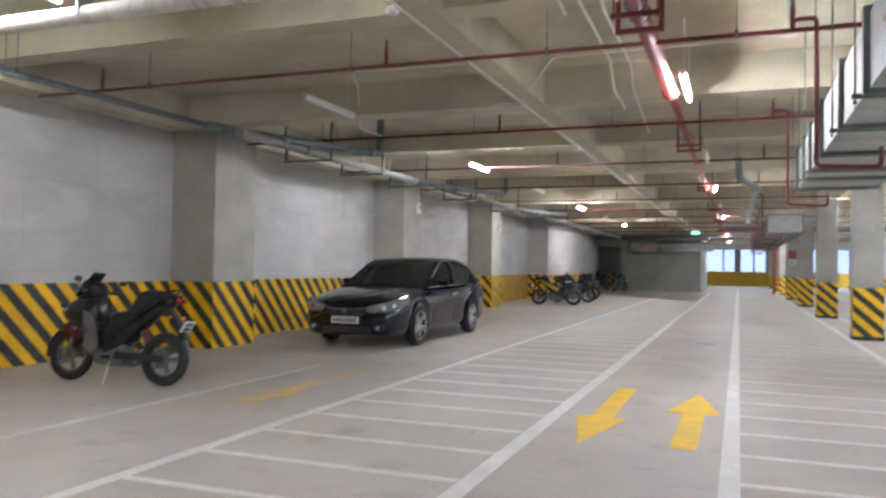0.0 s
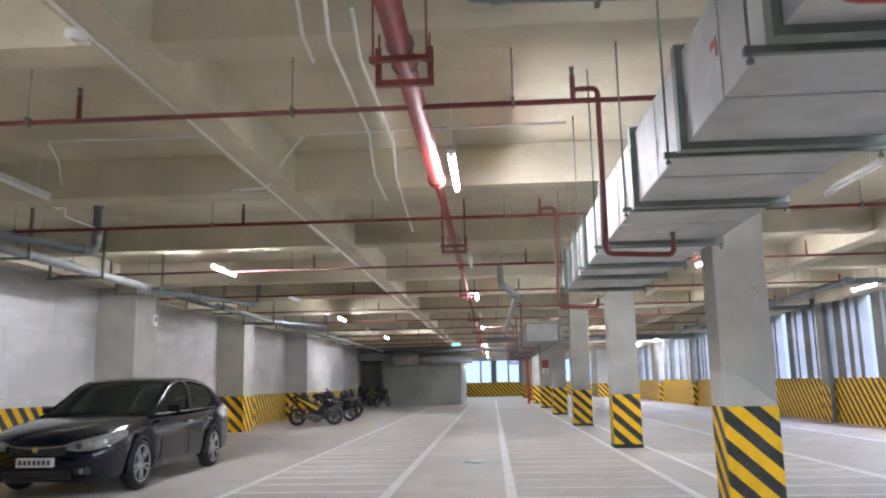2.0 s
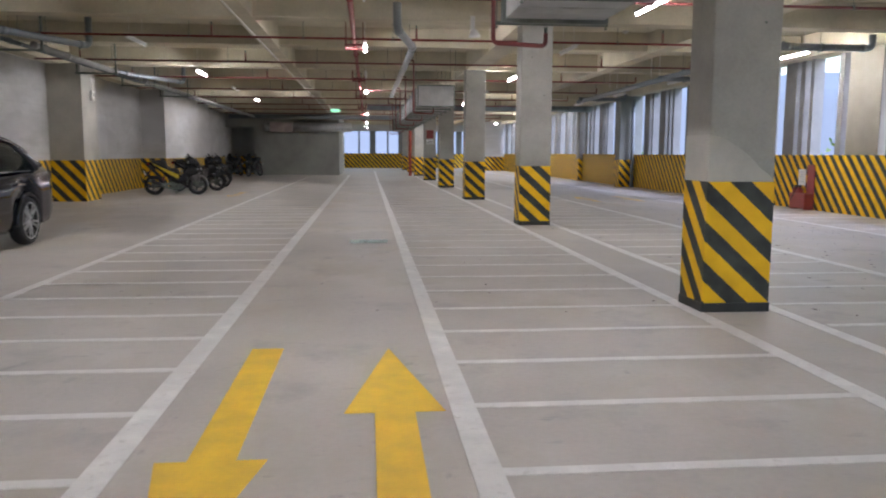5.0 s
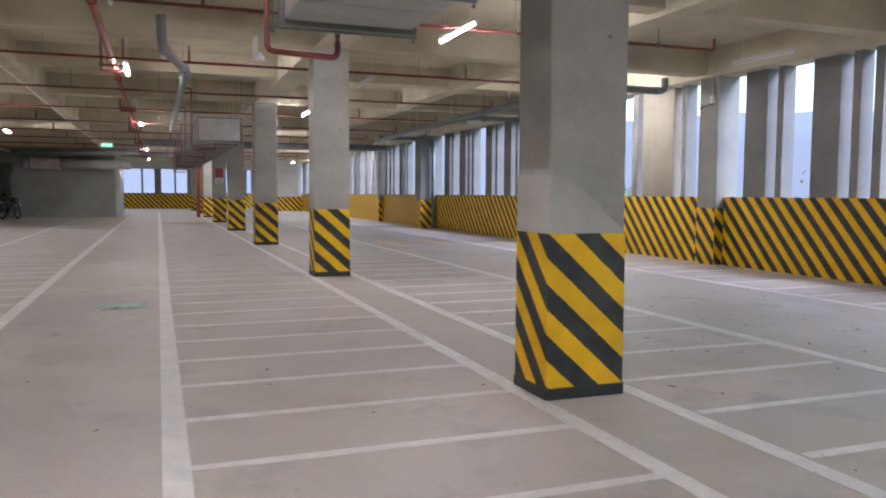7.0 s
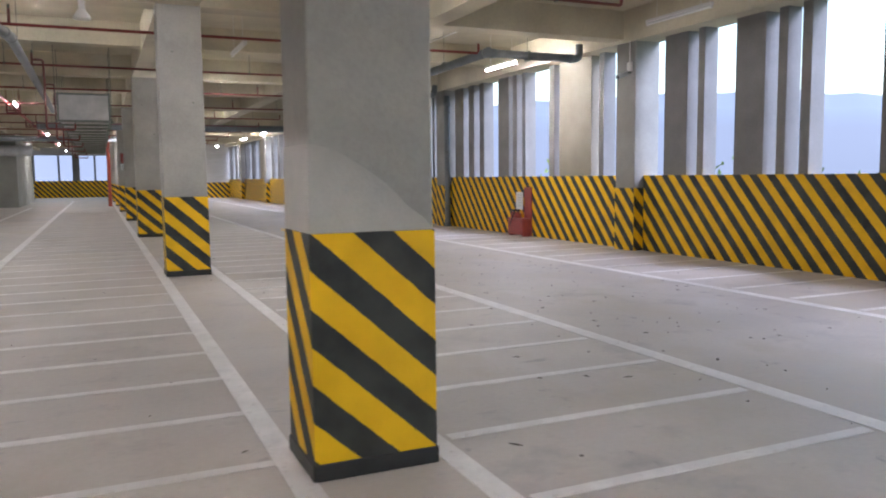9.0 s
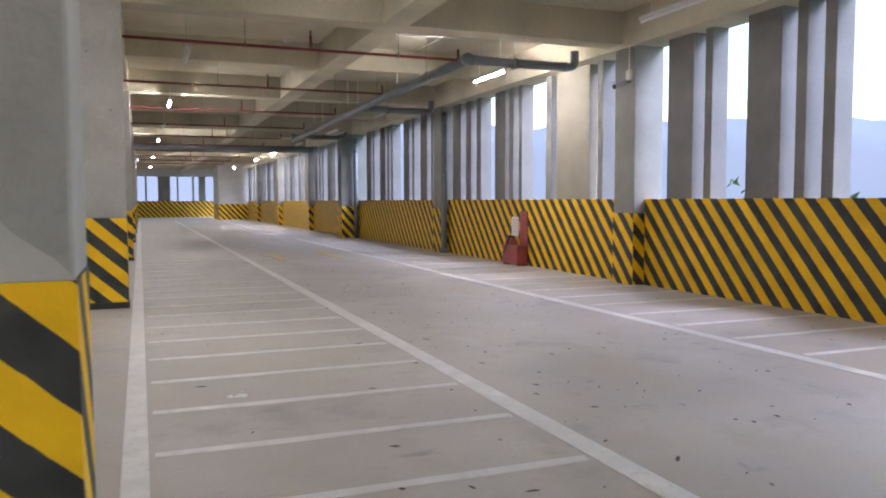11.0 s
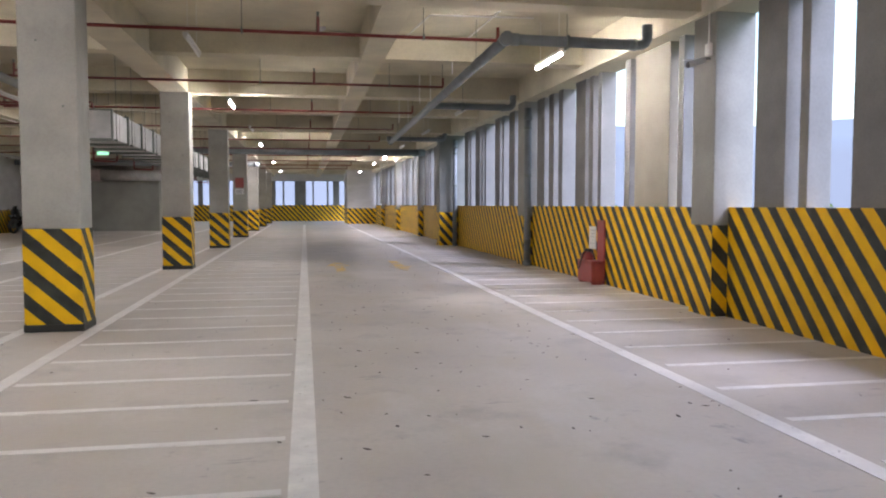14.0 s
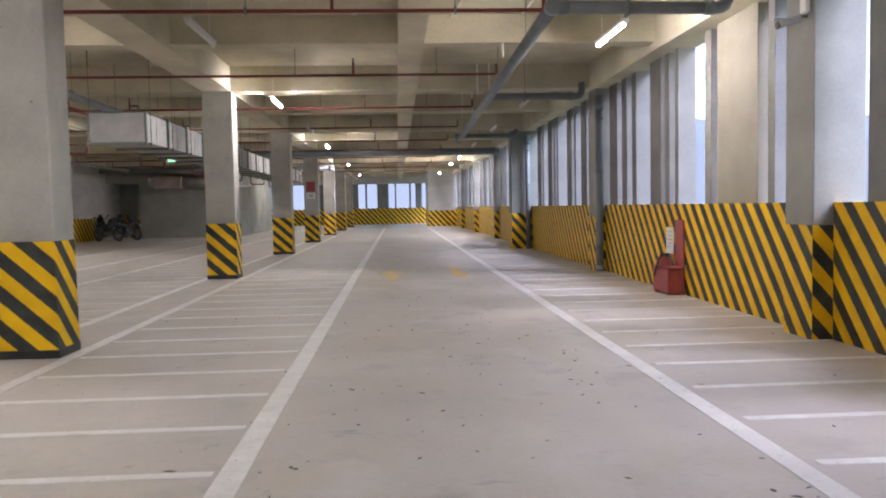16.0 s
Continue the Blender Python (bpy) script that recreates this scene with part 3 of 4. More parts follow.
part("box", box(B(), -5.9, -4.6, 48.75, 49.5, 2.45, 3.0, 0.01), material("duct_box", (0.42, 0.34, 0.31), 0.6, 0.1), far_duct, "brownish box section")
part("collar", tube(B(), [(-6.2, 49.1, 2.75), (-5.9, 49.1, 2.75)], 0.24, 16), GALV, far_duct, "open pale duct mouth")
for x in (-5.3, -3.6, -2.0):
    part("hanger_rod", tube(B(), [(x, 49.1, 2.9), (x, 49.1, SLAB)], 0.008, 6), GALV_DARK, far_duct)

# ---- pipes ----
def pipe(name, pts, r, mat, label, hangers=(), sides=10, bend=0.1, group="pipes"):
    t = thing(name, label, "pipe", pose(*pts[0]), group=group)
    o = Vector(pts[0])
    part("run", tube(B(), rounded([Vector(p) - o for p in pts], bend), r, sides), mat, t)
    if r > 0.055 and mat is not MAIN_RED:  # glued sockets at the ends and bends
        for a, b in zip(pts, pts[1:]):
            a, b = Vector(a) - o, Vector(b) - o
            d = (b - a).normalized()
            if (b - a).length > 0.5:
                for p in (a + d * (0.16 if a.length else 0.01), b - d * 0.26):
                    part("socket", tube(B(), [p, p + d * 0.1], r * 1.16, 14), mat, t)
    for h in hangers:
        q = Vector(h) - o
        bm = tube(B(), [(q.x, q.y, q.z), (q.x, q.y, SLAB - o.z)], 0.005, 6)
        part("hanger_rod", bm, GALV_DARK, t)
        part("clip", box(B(), q.x - 0.012, q.x + 0.012, q.y - r - 0.008, q.y + r + 0.008, q.z - r - 0.008, q.z + r + 0.02), GALV_DARK, t)
    return t

PVC_MID = material("mid_grey_pvc", (0.20, 0.21, 0.21), 0.5, vary=0.1)
# sprinkler branches across the hall, each with risers and an upright loop round the duct
SPR_Z = 3.38
for k in range(14):
    y = 3.07 + 3.93 * k
    p = pipe("sprinkler_pipe", [(-7.9, y, SPR_Z), (7.55, y, SPR_Z), (7.55, y, SPR_Z + 0.16)], 0.021, RED_DARK if k % 2 else RED, "red sprinkler branch pipe hung under the ceiling", [(x, y, SPR_Z) for x in (-6.2, -3.6, -1.55, 0.1, 4.4, 6.6)], 8, 0.04, "sprinkler branches")
    for x in (-6.9, -3.2, 0.54, 5.3):
        part("riser", tube(B(), [(x + 7.9, 0, 0), (x + 7.9, 0, 0.2)], 0.02, 8), RED_DARK, p)
        part("sprinkler_head", tube(B(), [(x + 7.9, 0, 0.2), (x + 7.9, 0, 0.26)], [0.012, 0.02], 8), GALV_DARK, p)
    if y < 12 or 22 < y < 46:
        dy = 0.24 if k == 0 else 0.0
        part("drop", tube(B(), rounded([(8.44, 0, 0.0), (8.44, 0, 0.09), (8.62, dy, 0.09), (8.62, dy, 2.24 - SPR_Z), (9.09, dy, 2.22 - SPR_Z), (9.09, dy, 2.33 - SPR_Z)], 0.05), 0.02, 10), DROP_RED if k == 0 else RED_DARK, p)
        part("drop_head", tube(B(), [(9.09, dy, 2.33 - SPR_Z), (9.09, dy, 2.38 - SPR_Z)], [0.012, 0.02], 8), GALV_DARK, p)

main = pipe("fire_main", [(-0.62, -5.5, 3.42), (-0.62, 9.35, 3.42)], 0.075, MAIN_RED, "thick red fire main narrowing along the hall", (), 16)
part("narrow_run", tube(B(), [(0, 14.8, 0), (0, 14.98, 0.004), (0, 65.5, 0.004)], [0.07, 0.045, 0.045], 12), MAIN_RED, main)
for y in (-2.2, 3.4, 9.2):
    part("grooved_coupling", tube(B(), [(0, y + 5.44, 0), (0, y + 5.45, 0), (0, y + 5.55, 0), (0, y + 5.56, 0)], [0.076, 0.092, 0.092, 0.076], 16), MAIN_RED, main)
for y in (15.2, 21.4, 27.6, 33.8, 40.0, 46.2):
    part("grooved_coupling", tube(B(), [(0, y + 5.45, 0.004), (0, y + 5.46, 0.004), (0, y + 5.54, 0.004), (0, y + 5.55, 0.004)], [0.046, 0.06, 0.06, 0.046], 12), MAIN_RED, main)
for i in range(9):
    y = 6.28 + 6.6 * (i - 1) + 5.5
    bm = B()  # a hanging channel frame below the pipe and a cross bar clamped over it
    for a, b, c, d in ((-0.19, 0.19, -0.16, -0.12), (-0.19, -0.15, -0.12, 0.10), (0.15, 0.19, -0.12, 0.10)):
        box(bm, a, b, y - 0.025, y + 0.025, c, d, 0.003)
    box(bm, -0.19, 0.19, y - 0.30, y - 0.26, -0.115, -0.078, 0.003)
    for sx in (-0.165, 0.165):
        tube(bm, [(sx, y - 0.28, -0.13), (sx, y - 0.28, SLAB - 3.42)], 0.008, 6)
        tube(bm, [(sx, y, 0.08), (sx, y, SLAB - 3.42)], 0.008, 6)
    part("trapeze_bracket", bm, RED_DARK, main, "dark red steel hanger frame")
    for k in (-0.28, 0.0):
        part("u_bolt", tube(B(), [(0.085 * math.cos(a), y + k, 0.085 * math.sin(a)) for a in [radians(-60 + 30 * q) for q in range(11)]], 0.007, 6), GALV_DARK, main)
PALE_PVC = material("pale_pvc", (0.62, 0.6, 0.53), 0.5, vary=0.08, scale=6)
stain(PALE_PVC, (0.42, 0.40, 0.34), 2.0, 0.5, 0.62, (5, 0.5, 0.5))
pipe("drain_pipe", [(-8.3, 3.95, 3.03), (0.78, 3.95, 3.03)], 0.06, PALE_PVC, "pale thick plastic drain pipe under the ceiling", [(-4, 3.95, 3.08), (-1.1, 3.95, 3.08), (0.4, 3.95, 3.08)], 14)
pipe("green_water_pipe", [(-2.75, 2.9, 3.45), (-2.2, 5.0, 3.34), (0.95, 5.15, 3.38), (2.31, 5.18, 3.40)], 0.016, GREEN, "thin green plastic water pipe", [(-1.9, 5.01, 3.344), (-0.9, 5.06, 3.355), (0.2, 5.11, 3.37)], 8, 0.05)
pipe("grey_drain_stub", [(-0.22, 5.35, 3.9), (-0.22, 5.35, 3.4), (1.4, 5.35, 3.36)], 0.068, PVC_GREY, "dark grey plastic drain pipe", [(0.5, 5.35, 3.38)], 12, 0.12)
pipe("drain_pipe", [(7.6, 18.50, 3.36), (7.85, 34.0, 3.3)], 0.075, PVC_GREY, "dark grey plastic drain pipe running along the windows", [(7.63, 20.4, 3.36), (7.68, 23.5, 3.35), (7.75, 28, 3.33), (7.8, 31.5, 3.32)], 14, 0.15)
for y in (18.6, 25.1, 33.2):
    pipe("drain_branch", [(7.66, y, 3.36), (9.5, y + 0.05, 3.36), (9.5, y + 0.05, 3.62)], 0.068, PVC_GREY, "dark grey plastic drain branch with an elbow", [(8.4, y, 3.34)], 12, 0.16)
pipe("drain_pipe", [(-0.4, 38.6, 3.3), (9.7, 38.6, 3.3)], 0.13, PVC_GREY, "thick dark pipe crossing the hall", [(x, 38.6, 3.3) for x in (1.5, 4.5, 7.5)], 14)
pipe("drain_pipe", [(-7.9, 47.4, 3.25), (3.0, 47.4, 3.25)], 0.12, PVC_GREY, "thick dark pipe crossing the hall", [(x, 47.4, 3.25) for x in (-6, -3, 0.5)], 14)
WALL_PIPE = material("pale_grey_wall_pipe", (0.28, 0.285, 0.265), 0.55, vary=0.12, scale=3, fine=30)
for x, z, r, mat in ((-7.25, 3.40, 0.045, PVC_GREY), (-7.08, 3.34, 0.032, PVC_GREY), (-6.57, 3.25, 0.062, WALL_PIPE)):
    for y0, y1 in (((-4, 17.7), (18.7, 48.0)) if mat is PVC_GREY else ((9.2, 15.7), (19.4, 24.2), (26.6, 47.5))):
        wp = pipe("wall_pipe", [(x, y0, z), (x, y1, z)], r, mat, "grey pipe running along the plain wall under the ceiling", [(x, y, z) for y in (6, 13, 20, 28, 36) if y0 < y < y1], 12)
        for y in range(int(y0) + 2, int(y1), 4):
            part("socket", tube(B(), [(0, y - y0, 0), (0, y - y0 + 0.11, 0)], r * 1.2, 12), mat, wp)
# steel brackets that carry the wall pipes
def pipe_bracket(y):
    b = thing("pipe_bracket", "dark steel bracket holding pipes under the ceiling beam", "bracket", pose(-7.0, y, 3.16), group="pipe brackets")
    part("cross_bar", box(B(), -0.45, 0.54, -0.02, 0.02, 0, 0.04, 0.003), GALV_DARK, b)
    part("upright", box(B(), -0.42, -0.38, -0.02, 0.02, 0.04, 0.38, 0.003), GALV_DARK, b)
    part("upright", box(B(), 0.49, 0.53, -0.02, 0.02, 0.04, SLAB - 3.16, 0.003), GALV_DARK, b)
    return b
first = pipe_bracket(4.4)
for y in (11.75, 13.8, 16.1, 19.6, 23.9, 27.4, 31.5):
    copy_thing(first, pose(-7.0, y, 3.16))
for y in (12.05, 19.8, 27.5):
    pipe("drain_branch", [(-5.7, y, SLAB), (-5.7, y, 3.3), (-6.6, y - 1.9, 3.32), (-7.1, y - 2.9, 3.36)], 0.062, PVC_GREY, "dark grey plastic drain branch with an elbow", (), 12, 0.12)
for y in (25.1, 33.2):
    dp = pipe("wall_downpipe", [(9.82, y, 0.0), (9.82, y, 3.36)], 0.072, PVC_GREY, "grey-green downpipe beside a window wall column", (), 14)
    for z in (0.5, 1.9, 2.9):
        part("pipe_clip", tube(B(), [(0, 0, z), (0, 0, z + 0.05)], 0.08, 14), GALV_DARK, dp)
pipe("hydrant_riser", [(2.05, 48.6, 0.0), (2.05, 48.6, 3.3), (2.05, 46, 3.3)], 0.085, DROP_RED, "upright red hydrant riser beside a column", (), 12)
pipe("drain_pipe", [(0.12, 17.2, 3.75), (0.12, 17.2, 3.32), (0.5, 19.2, 3.3), (0.46, 31.5, 3.27)], 0.07, PVC_MID, "grey plastic drain pipe beside the duct", [(0.5, 20.5, 3.3), (0.48, 24, 3.29), (0.47, 28, 3.28)], 12, 0.2)
# white conduits
for pts in ([(-2.55, -5, 3.535), (-2.55, 47, 3.535)], [(-2.6, 9.0, 3.9), (-4.6, 8.9, 3.88), (-4.85, 9.55, 3.85), (-5.4, 10.7, 3.5), (-5.38, 11.6, 3.5)],
            [(-2.95, 9.8, 3.53), (-2.55, 9.72, 3.52), (-2.2, 9.2, 3.7), (-1.95, 9.0, 3.88), (0.7, 9.0, 3.9)],
            [(-1.1, 4.4, 3.55), (-1.16, 5.6, 3.54), (-1.24, 6.05, 3.54), (-1.26, 6.45, 3.53)],
            [(-0.9, 4.4, 3.55), (-1.0, 5.6, 3.54), (-1.09, 6.15, 3.53), (-1.1, 6.87, 3.53), (-1.13, 8.05, 3.53), (-1.28, 9.34, 3.53), (-1.31, 10.5, 3.53)],
            [(-0.9, 5.9, 3.62), (-0.94, 6.45, 3.53), (-0.94, 7.5, 3.53), (-0.95, 8.3, 3.53), (-1.07, 9.5, 3.53), (-1.2, 12.45, 3.53)],
            [(6.4, 22.0, 3.98), (6.75, 21.6, 3.995), (6.9, 20.15, 3.995), (7.68, 20.1, 3.995), (8.4, 20.05, 3.995)], [(7.82, 18.7, 3.98), (7.82, 19.8, 3.995), (7.76, 21.5, 3.995)],
            *[[(x, y, SLAB), (x, y, 3.42)] for x, y in ((7.52, 25.3), (7.74, 25.25), (7.55, 29.1), (7.78, 29.05), (7.5, 21.6))]):
    pipe("conduit", pts, 0.013, WHITE_PLASTIC, "thin white electrical conduit", (), 6, 0.06, "conduits")

# ---- vehicles ----
CAR_PAINT = material("black_car_paint", (0.004, 0.005, 0.011), 0.07, vary=0.04, scale=2, bump=0)
CAR_PAINT.node_tree.nodes["Principled BSDF"].inputs["Coat Weight"].default_value = 0.25
CAR_PAINT.node_tree.nodes["Principled BSDF"].inputs["Specular IOR Level"].default_value = 0.4
CAR_GLASS = material("tinted_car_glass", (0.012, 0.018, 0.017), 0.04, vary=0.02, bump=0, spec=0.6)
RUBBER = material("tyre_rubber", (0.02, 0.02, 0.021), 0.8, vary=0.1, scale=12)
ALLOY = material("alloy_rim", (0.50, 0.50, 0.50), 0.3, 0.55, vary=0.05)
CHROME = material("chrome", (0.75, 0.75, 0.76), 0.12, 1.0, vary=0.03)
DARK_PLASTIC = material("dark_plastic", (0.02, 0.02, 0.022), 0.45, vary=0.1, scale=10)
LENS = material("headlamp_lens", (0.42, 0.43, 0.41), 0.12, 0.0, vary=0.15, scale=14)
PLATE = material("plate_white", (0.75, 0.75, 0.73), 0.4, vary=0.05)
BAR = material("plate_bars", (0.05, 0.05, 0.06), 0.5)


def loft(bm, sections, close_ends=True):
    """A skin over sections of equal length, each a list of points from one side to the other."""
    rows = [[bm.verts.new(p) for p in s] for s in sections]
    for A, C in zip(rows, rows[1:]):
        for i in range(len(A) - 1):
            bm.faces.new((A[i], A[i + 1], C[i + 1], C[i])).smooth = True
    if close_ends:
        bm.faces.new(rows[0]), bm.faces.new(rows[-1][::-1])
    return bm


def smooth_rows(keys, n):
    """Values between keyed rows (position, value...) by cosine steps."""
    out = []
    for i in range(n + 1):
        s = keys[0][0] + (keys[-1][0] - keys[0][0]) * i / n
        for a, c in zip(keys, keys[1:]):
            if a[0] <= s <= c[0] + 1e-6:
                f = (s - a[0]) / (c[0] - a[0])
                out.append([s] + [p + (q - p) * f for p, q in zip(a[1:], c[1:])])
                break
    return out


def ring(bm, major, minor, axis='X', n=28, m=10, squash=1.0):
    """A torus round the x axis."""
    rows = []
    for i in range(n):
        a = 2 * math.pi * i / n
        rows.append([bm.verts.new((minor * squash * math.sin(2 * math.pi * k / m), (major + minor * math.cos(2 * math.pi * k / m)) * math.cos(a), (major + minor * math.cos(2 * math.pi * k / m)) * math.sin(a))) for k in range(m)])
    for i in range(n):
        for k in range(m):
            bm.faces.new((rows[i][k], rows[(i + 1) % n][k], rows[(i + 1) % n][(k + 1) % m], rows[i][(k + 1) % m])).smooth = True
    return bm


def car_wheel(parent, x, y, side):
    r = 0.325
    tyre = part("wheel", ring(B(), r - 0.056, 0.056, n=36, m=12, squash=1.8), RUBBER, parent, "black tyre", at=pose(x, y, r))
    rim = B()
    tube(rim, [(-0.06 * side, 0, 0), (0.075 * side, 0, 0)], 0.035, 12)
    for i in range(10):
        a = 2 * math.pi * i / 10 + (0.12 if i % 2 else -0.12)
        c = Vector((0, math.cos(a), math.sin(a)))
        tube(rim, [Vector((0.08 * side, 0, 0)) + c * 0.03, Vector((0.085 * side, 0, 0)) + c * 0.235], [0.018, 0.011], 6)
    ring(rim, 0.238, 0.009, n=32, m=8)
    for v in list(rim.verts)[-32 * 8:]:
        v.co.x += 0.085 * side
    part("rim", rim, ALLOY, tyre, "silver alloy spokes")
    part("brake_disc", tube(B(), [(-0.02 * side, 0, 0), (0.02 * side, 0, 0)], 0.19, 24), DARK_PLASTIC, tyre)


def sedan(at):
    """A saloon car; its nose points to -y, its base is at the middle of the floor under it."""
    car = thing("sedan_car", "glossy black saloon car with tinted windows and alloy wheels", "car", at)
    # along the car: place, half width, underside, sill, belt, deck height
    keys = [(-2.35, 0.62, 0.26, 0.34, 0.56, 0.66), (-2.29, 0.74, 0.20, 0.34, 0.62, 0.73), (-2.1, 0.83, 0.18, 0.34, 0.70, 0.82), (-1.75, 0.88, 0.18, 0.36, 0.77, 0.90),
            (-1.3, 0.89, 0.18, 0.36, 0.83, 0.955), (-0.85, 0.89, 0.18, 0.36, 0.87, 0.985), (0.2, 0.89, 0.18, 0.36, 0.89, 0.97), (1.1, 0.89, 0.18, 0.36, 0.92, 0.99),
            (1.7, 0.875, 0.19, 0.37, 0.95, 1.055), (2.2, 0.83, 0.22, 0.38, 0.96, 1.08), (2.40, 0.77, 0.28, 0.42, 0.95, 1.07), (2.47, 0.69, 0.34, 0.46, 0.83, 0.95)]
    secs = []
    for y, w, zb, zs, zt, zd in smooth_rows(keys, 46):
        half = [(0.0, zb), (w * 0.80, zb), (w * 0.95, zb + 0.05), (w * 0.985, zs), (w, (zs + zt) * 0.5), (w * 0.985, zt - 0.05), (w * 0.95, zt), (w * 0.86, zt + (zd - zt) * 0.6), (w * 0.6, zd - 0.012), (w * 0.3, zd), (0, zd)]
        secs.append([Vector((-x, y, z)) for x, z in half] + [Vector((x, y, z)) for x, z in half[::-1]][1:-1] + [Vector((0, y, zb))])
    bm = loft(B(), secs)
    bmesh.ops.remove_doubles(bm, verts=bm.verts, dist=0.0005)
    # wheel arches pressed in
    for v in bm.verts:
        for wy in (-1.36, 1.34):
            d = math.hypot(v.co.y - wy, v.co.z - 0.32)
            if d < 0.36 and abs(v.co.x) > 0.55 and v.co.z < 0.66:
                v.co.x *= 0.72
    part("body", bm, CAR_PAINT, car, smooth=True)
    # cabin
    cab = [(-0.98, 0.80, 0.955, 0.80, 0.955), (-0.55, 0.80, 0.96, 0.745, 1.185), (-0.2, 0.80, 0.965, 0.70, 1.37), (0.1, 0.80, 0.97, 0.665, 1.46), (0.55, 0.80, 0.975, 0.65, 1.485), (0.95, 0.80, 0.98, 0.645, 1.468),
           (1.3, 0.795, 0.99, 0.65, 1.422), (1.62, 0.785, 1.01, 0.67, 1.33), (1.9, 0.775, 1.035, 0.71, 1.195), (2.1, 0.765, 1.05, 0.75, 1.085)]
    secs, roof, ws, rs = [], [], [], []
    for y, wb, zb, wt, zt in smooth_rows(cab, 36):
        half = [(wb, zb - 0.02), ((wb + wt) / 2 + 0.02, (zb + zt) / 2), (wt, zt - 0.035), (wt * 0.9, zt - 0.012), (wt * 0.5, zt), (0, zt + 0.008)]
        secs.append([Vector((-x, y, z)) for x, z in half] + [Vector((x, y, z)) for x, z in half[::-1]][1:])
    def pane(name, cut):
        bm = loft(B(), cut, False)
        bmesh.ops.solidify(bm, geom=list(bm.faces), thickness=0.005)
        return part(name, bm, CAR_GLASS, car, "dark tinted glass", smooth=True)
    pane("windscreen", [s[2:9] for s in secs[:13]])
    pane("rear_window", [s[2:9] for s in secs[24:]])
    pane("side_window", [s[:3] for s in secs])
    pane("side_window", [s[8:] for s in secs])
    up = lambda p, k: Vector((p.x * (1 + 0.006 * k), p.y, p.z + 0.008 * k))
    part("roof", loft(B(), [[up(p, 1) for p in s[2:-2]] for s in secs[11:25]], False), CAR_PAINT, car, smooth=True)
    for sx in (1, -1):
        pick = lambda s, i: Vector((sx * abs(s[i].x) * 1.012, s[i].y, s[i].z + 0.004))
        part("window_trim", tube(B(), [pick(s, 2) for s in secs[3:33]], 0.018, 6), CAR_PAINT, car)
        part("bright_trim", tube(B(), [pick(s, 2) + Vector((sx * 0.016, 0, -0.016)) for s in secs[5:33]], 0.008, 6), CHROME, car, "thin bright window trim")
        part("belt_trim", tube(B(), [Vector((sx * 0.812, y, 0.955 + 0.012 * (y + 0.9))) for y in (-0.85, 0, 0.8, 1.6)], 0.012, 6), CHROME, car, "thin bright window trim")
        i = 17
        part("door_pillar", tube(B(), [pick(secs[i], 0) + Vector((sx * 0.005, 0, 0)), pick(secs[i], 1), pick(secs[i], 2)], 0.026, 6), DARK_PLASTIC, car)
        part("rear_pillar", tube(B(), [Vector((sx * 0.79, 1.80, 1.02)), Vector((sx * 0.735, 1.64, 1.18)), Vector((sx * 0.675, 1.42, 1.33))], [0.07, 0.045, 0.02], 8), CAR_PAINT, car)
        m = part("door_mirror", box(B(), -0.095, 0.095, -0.05, 0.05, -0.055, 0.055, 0.03), CAR_PAINT, car, at=pose(sx * 0.96, -0.5, 1.03))
        part("mirror_glass", box(B(), -0.08, 0.08, 0.062, 0.066, -0.045, 0.045), CHROME, m)
        secs_h = []
        for x, y, z, h in ((0.38, -2.39, 0.62, 0.035), (0.5, -2.385, 0.63, 0.055), (0.62, -2.37, 0.645, 0.068), (0.73, -2.315, 0.665, 0.075), (0.81, -2.20, 0.69, 0.075), (0.862, -2.04, 0.72, 0.066), (0.892, -1.82, 0.755, 0.035)):
            secs_h.append([Vector((sx * x, y + 0.012, z - h)), Vector((sx * (x + 0.006), y, z)), Vector((sx * (x - 0.012), y + 0.02, z + h * 0.8)), Vector((sx * (x - 0.06), y + 0.07, z + h))])
        hl = loft(B(), secs_h, False)
        bmesh.ops.solidify(hl, geom=list(hl.faces), thickness=0.03)
        lamp = part("headlight", hl, LENS, car, "clear elongated headlight", smooth=True)
        for x, y, z, r in ((0.55, -2.392, 0.635, 0.042), (0.68, -2.352, 0.655, 0.046), (0.80, -2.232, 0.685, 0.034)):
            d = Vector((sx * (0.1 if x < 0.6 else 0.35 if x < 0.7 else 0.8), -1, 0)).normalized()
            p = Vector((sx * x, y, z))
            part("reflector", tube(B(), [p - d * 0.02, p + d * 0.006], [r, r * 0.85], 14), CHROME, lamp)
        part("fog_lamp_surround", box(B(), sx * 0.57 - 0.1, sx * 0.57 + 0.1, -2.365, -2.26, 0.29, 0.38, 0.03), DARK_PLASTIC, car)
        part("fog_lamp", tube(B(), [(sx * 0.58, -2.37, 0.335), (sx * 0.58, -2.3, 0.335)], 0.032, 14), LENS, car, "small round fog lamp")
        part("tail_light", box(B(), sx * 0.6 - 0.13, sx * 0.6 + 0.13, 2.33, 2.45, 0.82, 0.94, 0.03), RED, car, "red tail light")
        for y in (0.12, 0.98):
            part("door_handle", box(B(), sx * 0.905 - 0.015, sx * 0.905 + 0.015, y, y + 0.2, 0.80, 0.828, 0.008), CHROME, car, "bright door handle")
        for y in (-0.75, 0.28, 1.15):
            part("door_gap", tube(B(), [(sx * 0.885, y, 0.26), (sx * 0.893, y, 0.6), (sx * 0.86, y + 0.02, 0.93)], 0.005, 5), DARK_PLASTIC, car)
